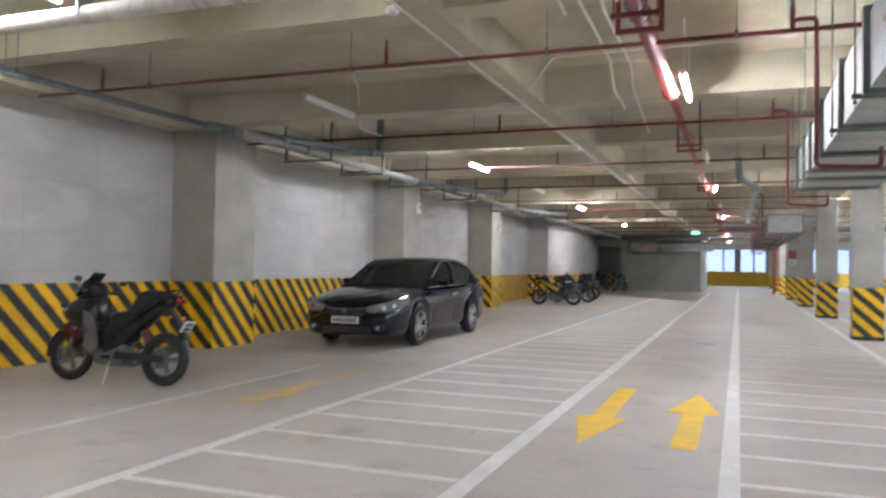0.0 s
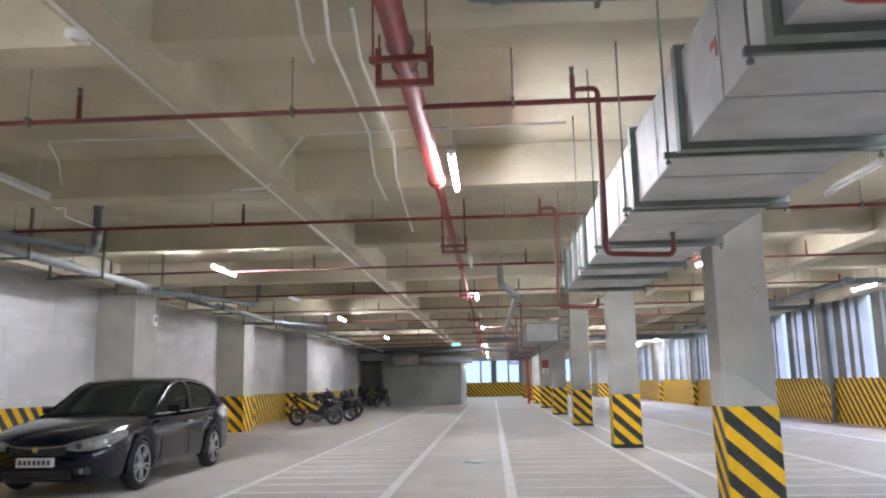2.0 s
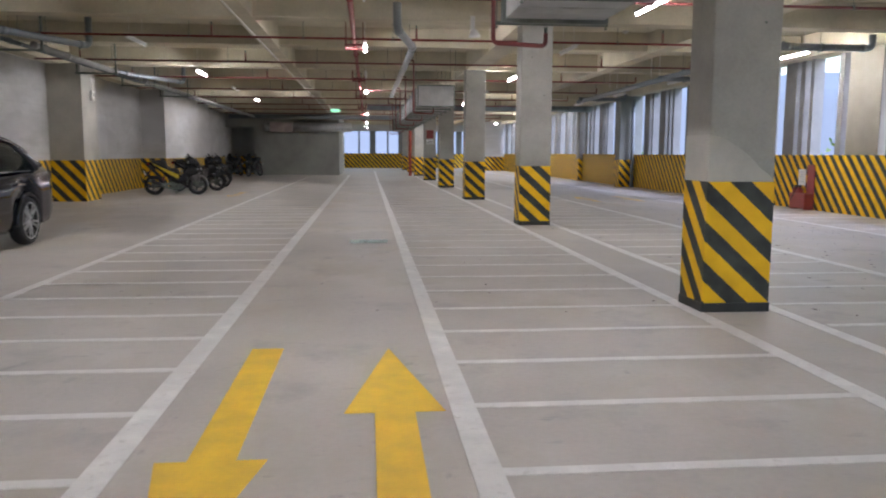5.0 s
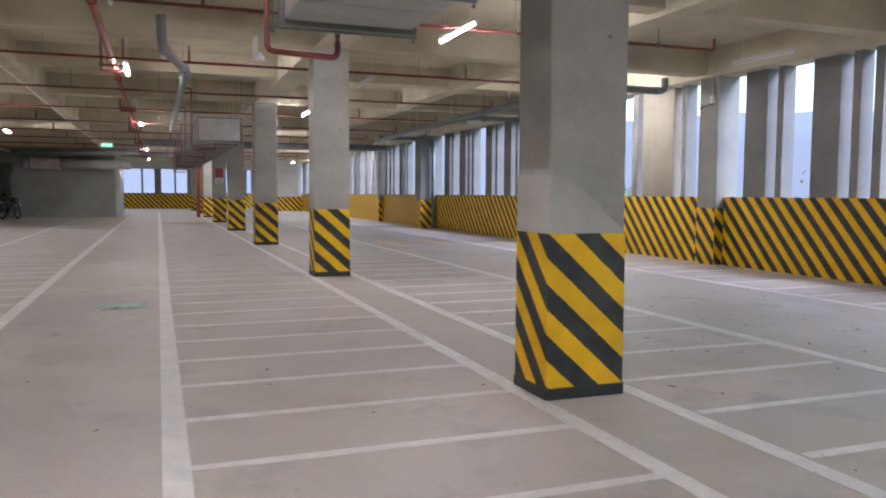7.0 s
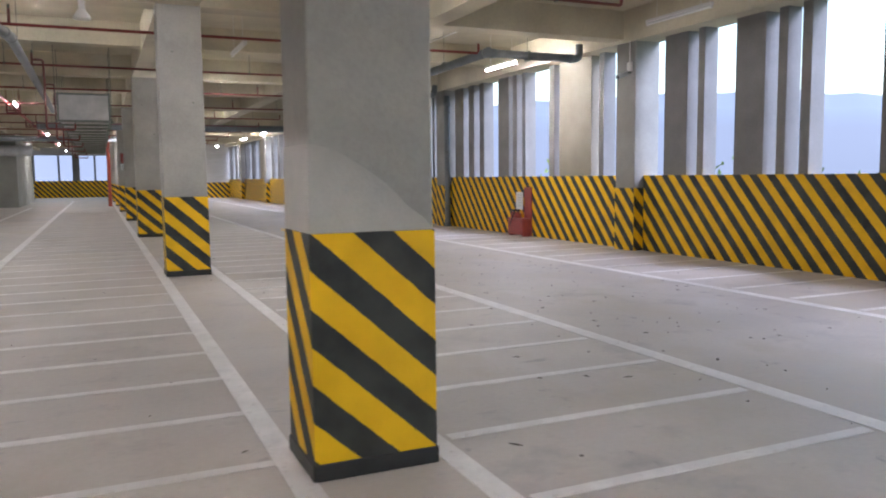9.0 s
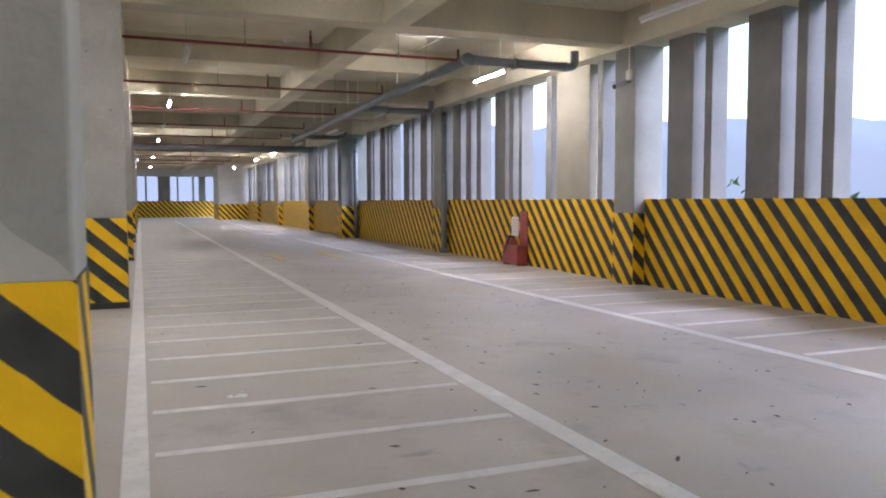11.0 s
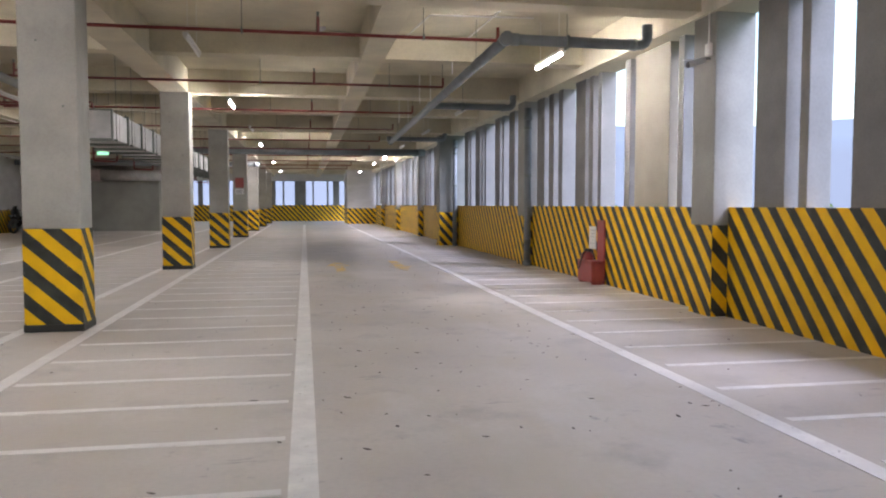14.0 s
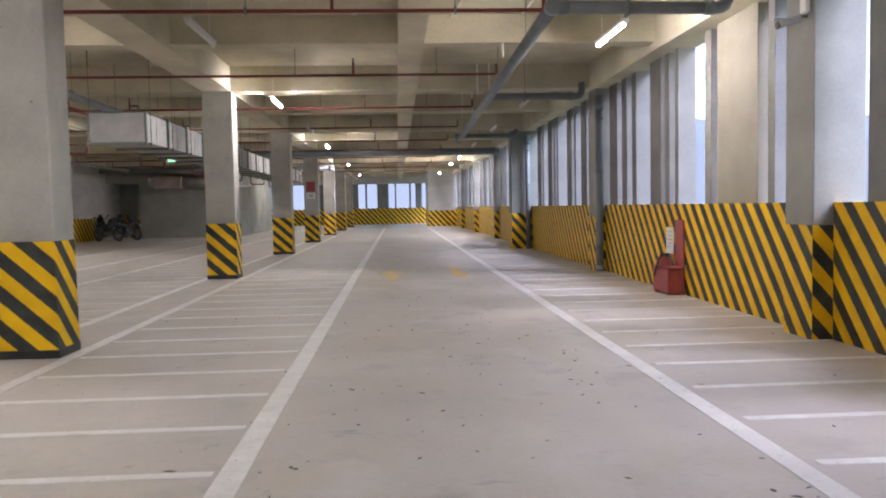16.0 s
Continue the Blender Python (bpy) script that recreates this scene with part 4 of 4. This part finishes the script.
        for wy in (-1.36, 1.34):
            car_wheel(car, sx * 0.80, wy, sx)
            arch = B()
            tube(arch, [(sx * 0.865, wy + 0.36 * math.cos(a), 0.32 + 0.36 * math.sin(a)) for a in [radians(-8 + 196 * i / 14) for i in range(15)]], 0.03, 6)
            part("wheel_arch", arch, CAR_PAINT, car)
    part("grille", box(B(), -0.36, 0.36, -2.375, -2.26, 0.53, 0.64, 0.03), DARK_PLASTIC, car, "dark radiator grille")
    part("grille_trim", tube(B(), [(-0.39, -2.36, 0.645), (-0.2, -2.38, 0.625), (0, -2.39, 0.61), (0.2, -2.38, 0.625), (0.39, -2.36, 0.645)], 0.008, 6), CHROME, car, "bright winged grille bar")
    part("emblem", tube(B(), [(0, -2.385, 0.60), (0, -2.40, 0.60)], 0.036, 14), CHROME, car, "plain round bright badge")
    part("lower_intake", box(B(), -0.45, 0.45, -2.36, -2.24, 0.24, 0.35, 0.03), DARK_PLASTIC, car)
    plate = part("number_plate", box(B(), -0.235, 0.235, -2.40, -2.36, 0.39, 0.50, 0.004), PLATE, car, "white number plate")
    for i in range(7):
        x = -0.18 + 0.06 * i
        part("plate_bar", box(B(), x - 0.018, x + 0.018, -2.404, -2.399, 0.415, 0.475), BAR, plate)
    return car

sedan(pose(-5.92, 13.73, 0) @ Matrix.Scale(1.03, 4))

BIKE_RED = material("dark_red_bike_paint", (0.07, 0.012, 0.012), 0.25, vary=0.1, scale=4, bump=0)
BIKE_BLACK = material("black_bike_paint", (0.015, 0.015, 0.017), 0.25, vary=0.1, scale=4, bump=0)
BIKE_YELLOW = material("yellow_bike_paint", (0.6, 0.45, 0.02), 0.3, vary=0.1, scale=4, bump=0)
BIKE_GREY = material("grey_bike_paint", (0.10, 0.10, 0.10), 0.3, vary=0.1, scale=4, bump=0)

def loft_x(prof, n, power=1.0, k=14):
    """A closed shell along x from rows (x, half width, low z, high z)."""
    secs = []
    for x, w, z0, z1 in smooth_rows(prof, n):
        ring_ = []
        for i in range(k + 1):
            a = 2 * math.pi * i / k
            c, s_ = math.cos(a), math.sin(a)
            ring_.append(Vector((x, w * math.copysign(abs(c) ** power, c), (z0 + z1) / 2 + (z1 - z0) / 2 * math.copysign(abs(s_) ** power, s_))))
        secs.append(ring_)
    bm = loft(B(), secs, False)
    bmesh.ops.remove_doubles(bm, verts=bm.verts, dist=0.0005)
    bmesh.ops.holes_fill(bm, edges=[e for e in bm.edges if e.is_boundary])
    return bm


def plate_solid(bm, outline, y0, y1):
    """A panel with an outline in x and z, from y0 to y1."""
    lo = [bm.verts.new((x, y0, z)) for x, z in outline]
    hi = [bm.verts.new((x, y1, z)) for x, z in outline]
    n = len(outline)
    for i in range(n):
        bm.faces.new((lo[i], lo[(i + 1) % n], hi[(i + 1) % n], hi[i]))
    bm.faces.new(hi), bm.faces.new(lo[::-1])
    bmesh.ops.bevel(bm, geom=list(bm.edges), offset=0.008, segments=2, affect='EDGES')
    return bm


def motorbike(name, label, at, body, accent, fender, shield):
    """A step-through sports moped along x: the front wheel points to +x; its base is midway between the wheels."""
    b = thing(name, label, "motorbike", at, group="parked motorbikes")
    R = 0.295
    for x, fat in ((-0.62, 0.056), (0.62, 0.043)):
        w = part("wheel", ring(B(), R - fat, fat, n=30, m=10), RUBBER, b, "black tyre", at=pose(x, 0, R, 0, 0, 90))
        rim = ring(B(), R - 0.10, 0.016, n=26, m=6)
        tube(rim, [(-0.06, 0, 0), (0.06, 0, 0)], 0.04, 10)
        for i in range(5):
            for d in (-0.13, 0.13):
                a = 2 * math.pi * i / 5
                tube(rim, [(0, 0.03 * math.cos(a), 0.03 * math.sin(a)), (0, (R - 0.10) * math.cos(a + d), (R - 0.10) * math.sin(a + d))], [0.014, 0.009], 5)
        part("rim", rim, RIM_DARK, w, "dark cast rim")
        part("brake_disc", tube(B(), [(0.045, 0, 0), (0.05, 0, 0)], 0.10, 20), GALV_DARK, w)
    for s in (-1, 1):
        part("fork", tube(B(), [(0.62, s * 0.085, R), (0.5, s * 0.085, 0.62), (0.42, s * 0.085, 0.86)], [0.028, 0.024, 0.02], 8), GALV_DARK, b)
        part("swing_arm", tube(B(), [(-0.62, s * 0.1, R), (-0.1, s * 0.09, R + 0.05)], [0.024, 0.032], 8), GALV_DARK, b)
        m = part("mirror", tube(B(), rounded([(0.34, s * 0.26, 1.04), (0.34, s * 0.3, 1.1), (0.32, s * 0.36, 1.13)], 0.03), 0.007, 6), DARK_PLASTIC, b)
        part("mirror_head", box(B(), 0.295, 0.32, s * 0.37 - 0.05, s * 0.37 + 0.05, 1.11, 1.17, 0.02), DARK_PLASTIC, m)
        part("grip", tube(B(), [(0.36, s * 0.2, 1.02), (0.30, s * 0.34, 1.01)], 0.019, 8), RUBBER, b)
        part("brake_lever", tube(B(), [(0.40, s * 0.18, 1.02), (0.37, s * 0.33, 1.0)], 0.006, 5), GALV, b)
        part("foot_peg", tube(B(), [(0.02, s * 0.12, 0.29), (0.0, s * 0.25, 0.3)], 0.016, 6), RUBBER, b)
        part("rear_foot_peg", tube(B(), [(-0.3, s * 0.12, 0.42), (-0.32, s * 0.24, 0.43)], 0.014, 6), DARK_PLASTIC, b)
        part("leg_shield", plate_solid(B(), [(0.38, 0.80), (0.25, 0.76), (0.17, 0.60), (0.13, 0.38), (0.2, 0.30), (0.30, 0.40), (0.33, 0.6)], s * 0.155, s * 0.195), shield, b, "pale grey leg panel" if shield is BIKE_GREY else "")
        part("side_cover", plate_solid(B(), [(0.10, 0.62), (-0.12, 0.72), (-0.42, 0.86), (-0.66, 0.98), (-0.60, 0.92), (-0.38, 0.78), (-0.14, 0.62), (0.06, 0.50)], s * 0.10, s * 0.15), accent, b)
        part("indicator", tube(B(), [(-0.70, s * 0.06, 0.76), (-0.72, s * 0.15, 0.75)], [0.012, 0.022], 8), AMBER, b, "amber indicator")
        part("front_indicator", box(B(), 0.60, 0.66, s * 0.14 - 0.025, s * 0.14 + 0.025, 0.78, 0.82, 0.012), LENS, b)
    part("handlebar", tube(B(), rounded([(0.30, -0.34, 1.01), (0.39, -0.14, 1.02), (0.39, 0.14, 1.02), (0.30, 0.34, 1.01)], 0.06), 0.014, 8), DARK_PLASTIC, b)
    part("handlebar_cowl", loft_x([(0.24, 0.06, 0.98, 1.06), (0.32, 0.14, 0.92, 1.14), (0.46, 0.14, 0.90, 1.17), (0.58, 0.05, 0.92, 1.06)], 10, 0.8), body, b, smooth=True)
    part("windscreen", loft(B(), [[Vector((0.60 - (z - 0.95) * 0.75 - 0.05 * c * c, 0.12 * c * (1 - 0.5 * (z - 0.95)), z)) for c in (-1, -0.5, 0, 0.5, 1)] for z in (0.95, 1.04, 1.14, 1.24)], False), DARK_GLASS, b, "small dark windscreen", smooth=True)
    part("front_fairing", loft_x([(0.24, 0.13, 0.62, 0.98), (0.36, 0.19, 0.56, 0.98), (0.5, 0.19, 0.58, 0.96), (0.62, 0.16, 0.64, 0.90), (0.72, 0.09, 0.70, 0.82), (0.77, 0.03, 0.74, 0.78)], 14, 0.8), body, b, smooth=True)
    hl = part("headlight", loft_x([(0.60, 0.10, 0.72, 0.86), (0.70, 0.10, 0.73, 0.84), (0.765, 0.05, 0.75, 0.80)], 6, 0.7), LENS, b, "clear headlight", smooth=True)
    part("headlight_brow", box(B(), 0.68, 0.765, -0.09, 0.09, 0.825, 0.85, 0.01), body, hl)
    part("front_mudguard", loft(B(), [[Vector((0.62 + (R + 0.035 - 0.05 * c * c) * math.cos(a), 0.075 * c, R + (R + 0.035 - 0.05 * c * c) * math.sin(a))) for c in (-1, -0.6, 0, 0.6, 1)] for a in [radians(-8 + 150 * i / 12) for i in range(13)]], False), fender, b, smooth=True)
    part("fork_guard", loft_x([(0.42, 0.10, 0.46, 0.66), (0.52, 0.115, 0.40, 0.66), (0.62, 0.105, 0.36, 0.66), (0.70, 0.08, 0.48, 0.66)], 8, 0.8), fender, b, smooth=True)
    part("main_body", loft_x([(0.30, 0.10, 0.30, 0.62), (0.16, 0.14, 0.27, 0.60), (0.04, 0.15, 0.28, 0.68), (-0.1, 0.15, 0.34, 0.76), (-0.3, 0.13, 0.58, 0.86), (-0.5, 0.10, 0.76, 0.95), (-0.68, 0.06, 0.86, 1.0), (-0.78, 0.02, 0.95, 1.0)][::-1], 22, 0.85), body, b, smooth=True)
    seat = part("seat", loft_x([(0.10, 0.05, 0.66, 0.74), (0.04, 0.11, 0.66, 0.79), (-0.16, 0.13, 0.70, 0.82), (-0.22, 0.14, 0.72, 0.88), (-0.28, 0.14, 0.76, 1.03), (-0.38, 0.14, 0.80, 1.06), (-0.58, 0.10, 0.92, 1.05), (-0.68, 0.04, 0.97, 1.02)][::-1], 22, 0.75), SEAT_BLACK, b, "black stepped seat", smooth=True)
    part("grab_rail", tube(B(), rounded([(-0.42, -0.13, 0.95), (-0.66, -0.12, 1.04), (-0.76, 0, 1.06), (-0.66, 0.12, 1.04), (-0.42, 0.13, 0.95)], 0.06), 0.012, 8), DARK_PLASTIC, b)
    part("engine", box(B(), -0.16, 0.24, -0.12, 0.12, 0.2, 0.46, 0.05), GALV_DARK, b, "dark engine block")
    for i in range(5):
        part("cooling_fin", box(B(), 0.1 + 0.03 * i, 0.112 + 0.03 * i, -0.135, 0.135, 0.27, 0.42, 0.003), GALV_DARK, b)
    part("chain_case", plate_solid(B(), [(-0.66, 0.34), (-0.05, 0.36), (-0.05, 0.27), (-0.66, 0.26)], 0.105, 0.13), DARK_PLASTIC, b)
    part("rear_shock", tube(B(), [(-0.42, 0, 0.36), (-0.30, 0, 0.62)], 0.035, 10), RED_DARK, b, "red spring")
    part("exhaust", tube(B(), [(0.2, -0.12, 0.2), (-0.1, -0.15, 0.2), (-0.3, -0.17, 0.27), (-0.38, -0.18, 0.32), (-0.76, -0.19, 0.47)], [0.02, 0.025, 0.03, 0.055, 0.05], 12), GALV_DARK, b, "dull steel exhaust")
    part("heat_shield", tube(B(), [(-0.42, -0.2, 0.355), (-0.68, -0.21, 0.455)], 0.05, 10), DARK_PLASTIC, b)
    part("tail_light", box(B(), -0.80, -0.74, -0.06, 0.06, 0.91, 0.97, 0.02), TAIL_RED, b, "red tail light")
    part("rear_mudguard", plate_solid(B(), [(-0.52, 0.80), (-0.66, 0.86), (-0.76, 0.74), (-0.90, 0.54), (-0.87, 0.52), (-0.70, 0.72)], -0.05, 0.05), DARK_PLASTIC, b)
    plate = part("number_plate", box(B(), -0.006, 0.006, -0.095, 0.095, -0.07, 0.07, 0.003), PLATE, b, "white number plate", at=pose(-0.875, 0, 0.66, 0, -32, 0))
    for r in range(2):
        part("plate_bar", box(B(), -0.009, -0.006, -0.07, 0.07, -0.045 + 0.055 * r, -0.01 + 0.055 * r), BAR, plate)
    part("side_stand", tube(B(), [(0.02, 0.1, 0.26), (-0.04, 0.24, 0.005)], 0.014, 6), GALV, b, "bare steel side stand")
    return b

def ground_pose(front, rear):
    f, r = Vector((*front, 0)), Vector((*rear, 0))
    c = (f + r) / 2
    return pose(c.x, c.y, 0, 0, 0, math.degrees(math.atan2(f.y - r.y, f.x - r.x))) @ pose(0, 0, 0, 6, 0, 0)

RIM_DARK = material("dark_cast_rim", (0.13, 0.13, 0.135), 0.4, 0.5, vary=0.08)
SEAT_BLACK = material("black_seat_vinyl", (0.014, 0.014, 0.015), 0.6, vary=0.1, scale=20, bump=0.2)
AMBER = material("amber_lens", (0.6, 0.25, 0.03), 0.2, vary=0.05)
TAIL_RED = material("red_lens", (0.25, 0.015, 0.015), 0.15, vary=0.05)
DARK_GLASS = material("dark_windscreen", (0.015, 0.016, 0.018), 0.08, vary=0.05, bump=0)
motorbike("moped", "dark red and black step-through sports moped leaning on its stand", ground_pose((-7.03, 6.72), (-5.75, 6.84)), BIKE_BLACK, BIKE_BLACK, BIKE_RED, BIKE_GREY)
motorbike("moped", "yellow and black sports moped parked beside the plain wall", ground_pose((-5.55, 28.2), (-6.78, 27.95)), BIKE_BLACK, BIKE_YELLOW, BIKE_GREY, BIKE_BLACK)
motorbike("moped", "grey and black moped parked behind a yellow one", ground_pose((-5.45, 30.6), (-6.65, 30.3)), BIKE_BLACK, BIKE_GREY, BIKE_BLACK, BIKE_GREY)
motorbike("moped", "black moped parked in the row by the plain wall", ground_pose((-5.7, 33.2), (-6.9, 32.8)), BIKE_BLACK, BIKE_BLACK, BIKE_BLACK, BIKE_BLACK)
motorbike("moped", "black moped standing alone against the grey block", ground_pose((-6.75, 46.3), (-6.3, 47.45)), BIKE_BLACK, BIKE_BLACK, BIKE_BLACK, BIKE_BLACK)
motorbike("moped", "grey and black moped standing in front of the dark recess", ground_pose((-7.85, 46.9), (-7.45, 48.05)), BIKE_BLACK, BIKE_GREY, BIKE_GREY, BIKE_BLACK)

# ---- small things ----
# fire point against the parapet
GREY_TEXT = material("grey_print", (0.38, 0.38, 0.38), 0.5)
fp = thing("fire_point", "red steel fire-extinguisher stand with a notice, against the striped parapet", "fire equipment", pose(9.93, 21.3, 0))
FIRE_RED = material("fire_red_paint", (0.30, 0.055, 0.05), 0.4, vary=0.1, scale=8)
part("back_plate", box(B(), -0.03, 0.0, -0.3, 0.0, 0.0, 1.05, 0.012), FIRE_RED, fp)
part("tray", box(B(), -0.24, -0.03, -0.30, 0.34, 0.03, 0.36, 0.015), FIRE_RED, fp)
part("tray_lip", box(B(), -0.25, -0.02, -0.31, 0.35, 0.36, 0.385, 0.008), FIRE_RED, fp)
for y in (-0.26, 0.30):
    part("foot", box(B(), -0.22, -0.05, y - 0.03, y + 0.03, 0.0, 0.032, 0.004), FIRE_RED, fp)
part("hose", tube(B(), rounded([(-0.16, 0.08, 0.56), (-0.24, 0.06, 0.52), (-0.255, 0.12, 0.40), (-0.26, 0.24, 0.22)], 0.05), 0.012, 8), DARK_PLASTIC, fp, "black discharge hose")
notice = part("notice_sheet", box(B(), -0.045, -0.035, 0.03, 0.32, 0.56, 0.94), PLATE, fp, "white printed notice")
for i in range(5):
    part("text_bar", box(B(), -0.048, -0.0455, 0.07, 0.28 - 0.05 * (i % 2), 0.87 - 0.055 * i, 0.88 - 0.055 * i), GREY_TEXT, notice)
for y in (0.08, 0.25):
    e = part("extinguisher", tube(B(), [(-0.14, y, 0.05), (-0.14, y, 0.46), (-0.14, y, 0.52)], [0.075, 0.075, 0.03], 16), FIRE_RED, fp, "red extinguisher cylinder", smooth=False)
    part("valve", box(B(), -0.16, -0.12, y - 0.06, y + 0.04, 0.52, 0.57, 0.008), DARK_PLASTIC, e)

# sign on a column
sg = thing("fire_notice", "red fire notice above a white sheet fixed to a column", "sign", pose(2.57, 40.885, 0))
part("red_board", box(B(), -0.17, 0.17, -0.012, 0.0, 1.98, 2.38, 0.003), FIRE_RED, sg)
sheet = part("white_sheet", box(B(), -0.17, 0.17, -0.01, 0.0, 1.72, 1.94), PLATE, sg)
for i in range(3):
    part("text_bar", box(B(), -0.13, 0.13, -0.013, -0.0102, 1.76 + 0.05 * i, 1.78 + 0.05 * i), BAR, sheet)

# bullet camera on a wall column
cc = thing("security_camera", "small grey bullet security camera on a wall column", "camera", pose(9.75, 17.5, 2.96))
part("junction_box", box(B(), -0.045, 0.0, -0.05, 0.05, 0.06, 0.20, 0.006), WHITE_PLASTIC, cc)
part("bracket", tube(B(), rounded([(0.0, 0, 0.03), (-0.07, 0, 0.03), (-0.12, 0.0, -0.01)], 0.03), 0.014, 8), GALV_DARK, cc)
part("housing", tube(B(), [(-0.06, 0, 0.02), (-0.08, 0, 0.01), (-0.29, -0.03, -0.06)], [0.02, 0.034, 0.036], 14), GALV, cc)
part("sun_hood", box(B(), -0.33, -0.10, -0.05, 0.02, -0.002, 0.004, 0.001), GALV, cc)
part("lens", tube(B(), [(-0.285, -0.03, -0.058), (-0.30, -0.032, -0.063)], 0.033, 14), DARK_PLASTIC, cc)
part("conduit", tube(B(), [(-0.02, 0, 0.2), (-0.02, 0, 0.55)], 0.011, 6), WHITE_PLASTIC, cc)

# lit exit signs
EXIT_GREEN = glow("exit_green", (0.25, 0.7, 0.4), 0.35)
for x, y, z in ((-1.75, 37.7, 3.0),):
    ex = thing("exit_sign", "small lit green exit sign hung from the ceiling", "sign", pose(x, y, z), group="exit signs")
    part("lit_panel", box(B(), -0.2, 0.2, -0.015, 0.015, 0.03, 0.15, 0.004), EXIT_GREEN, ex)
    part("frame", box(B(), -0.21, 0.21, -0.012, 0.018, 0.17, 0.2), FIXTURE, ex)
    for sx in (-0.15, 0.15):
        part("hanger_rod", tube(B(), [(sx, 0, 0.2), (sx, 0, SLAB - z)], 0.005, 6), FIXTURE, ex)

# smoke detectors under the beams
for x, y, z in ((-2.62, 5.9, 3.55), (-2.62, 13.9, 3.55), (-6.4, 12.2, SLAB), (5.4, 21.3, SLAB), (3.9, 23.2, SLAB)):
    dt = thing("smoke_detector", "round white smoke detector on the ceiling", "detector", pose(x, y, z), group="smoke detectors")
    part("base", tube(B(), [(0, 0, 0), (0, 0, -0.03)], 0.07, 18), WHITE_PLASTIC, dt)
    part("sensor", tube(B(), [(0, 0, -0.03), (0, 0, -0.055)], [0.055, 0.035], 18), WHITE_PLASTIC, dt)
sp = thing("beam_speaker", "small white cone speaker fixed to a ceiling beam", "speaker", pose(1.44, 17.36, 3.3))
part("cone", tube(B(), [(0, 0, -0.06), (0, 0, -0.02), (0, 0, 0.06)], [0.10, 0.095, 0.04], 18), WHITE_PLASTIC, sp)
part("bracket_arm", box(B(), -0.012, 0.012, 0, 0.28, 0.05, 0.075, 0.003), WHITE_PLASTIC, sp)
part("bracket_plate", box(B(), -0.04, 0.04, 0.258, 0.272, 0.03, 0.34, 0.003), WHITE_PLASTIC, sp)
# switch boxes on pilasters
for y, z in ((18.35, 2.85), (25.5, 2.75)):
    sw = thing("alarm_box", "small white alarm box on a wall column", "box", pose(PIL, y, z), group="alarm boxes")
    part("case", box(B(), 0, 0.07, -0.10, 0.10, -0.13, 0.13, 0.012), WHITE_PLASTIC, sw)
    part("cover_window", box(B(), 0.07, 0.074, -0.05, 0.05, -0.03, 0.07, 0.002), GALV_DARK, sw)
    part("conduit", tube(B(), [(0.02, 0, 0.08), (0.02, 0, 0.65)], 0.012, 6), WHITE_PLASTIC, sw)

# crumpled plastic sheet and litter on the floor
PLASTIC = material("pale_green_plastic", (0.70, 0.82, 0.77), 0.3, vary=0.10, scale=12)
bm = B()
rows = []
for i in range(13):
    rows.append([bm.verts.new((-0.27 + 0.045 * i + 0.02 * noise.noise(Vector((i, k, 1))), -0.2 + 0.05 * k + 0.03 * noise.noise(Vector((i, k, 5))), 0.008 + 0.02 * abs(noise.noise(Vector((i * 0.7, k * 0.7, 2)))))) for k in range(9)])
for A, C in zip(rows, rows[1:]):
    for k in range(8):
        bm.faces.new((A[k], A[k + 1], C[k + 1], C[k]))
bmesh.ops.solidify(bm, geom=list(bm.faces), thickness=0.004)
tagged(part("plastic_sheet", bm, PLASTIC, at=pose(-0.38, 15.15, 0)), "crumpled pale green plastic film lying on the floor", "litter")
bm = B()
rnd = random.Random(3)
for i in range(9):
    c = Vector((rnd.uniform(-0.05, 0.07), rnd.uniform(-0.09, 0.09), 0))
    r = rnd.uniform(0.012, 0.035)
    vs = [bm.verts.new(c + Vector((r * math.cos(k * 1.05) * rnd.uniform(0.5, 1.3), r * math.sin(k * 1.05) * rnd.uniform(0.5, 1.3), rnd.uniform(0.002, 0.02)))) for k in range(6)]
    top = bm.verts.new(c + Vector((0, 0, rnd.uniform(0.012, 0.03))))
    for k in range(6):
        bm.faces.new((vs[k], vs[(k + 1) % 6], top))
bmesh.ops.solidify(bm, geom=list(bm.faces), thickness=0.002)
tagged(part("plastic_scraps", bm, PLATE, at=pose(3.54, 12.88, 0.003)), "small crumpled white plastic scraps on a painted line", "litter", kind="stuff")
DIRT = material("dry_leaf_dirt", (0.11, 0.095, 0.085), 0.9, vary=0.2, scale=20)
bm = B()
rnd = random.Random(7)
for i in range(520):
    x = rnd.choice((rnd.uniform(3, 9.7), rnd.uniform(4.8, 8), rnd.uniform(4.8, 8), rnd.uniform(-3, 5)))
    y = rnd.choice((rnd.uniform(6, 34), rnd.uniform(10, 22)))
    s = rnd.choice((0.004, 0.005, 0.007, 0.009, 0.013))
    a = rnd.uniform(0, 3.1)
    m = pose(x, y, 0, 0, 0, math.degrees(a)) @ Matrix.Diagonal((s * rnd.uniform(1, 3.5), s, 0.004, 1))
    vs = [bm.verts.new(m @ Vector(p)) for p in ((-1, -0.3, 0.2), (-0.2, -1, 0.6), (1, -0.4, 0.2), (0.7, 0.6, 0.5), (-0.4, 0.9, 0.2), (0, 0, 1.6))]
    for k in range(5):
        bm.faces.new((vs[k], vs[(k + 1) % 5], vs[5]))
tagged(part("floor_litter", bm, DIRT), "scattered dark bits of dirt and dry leaf on the floor", "litter", kind="stuff")
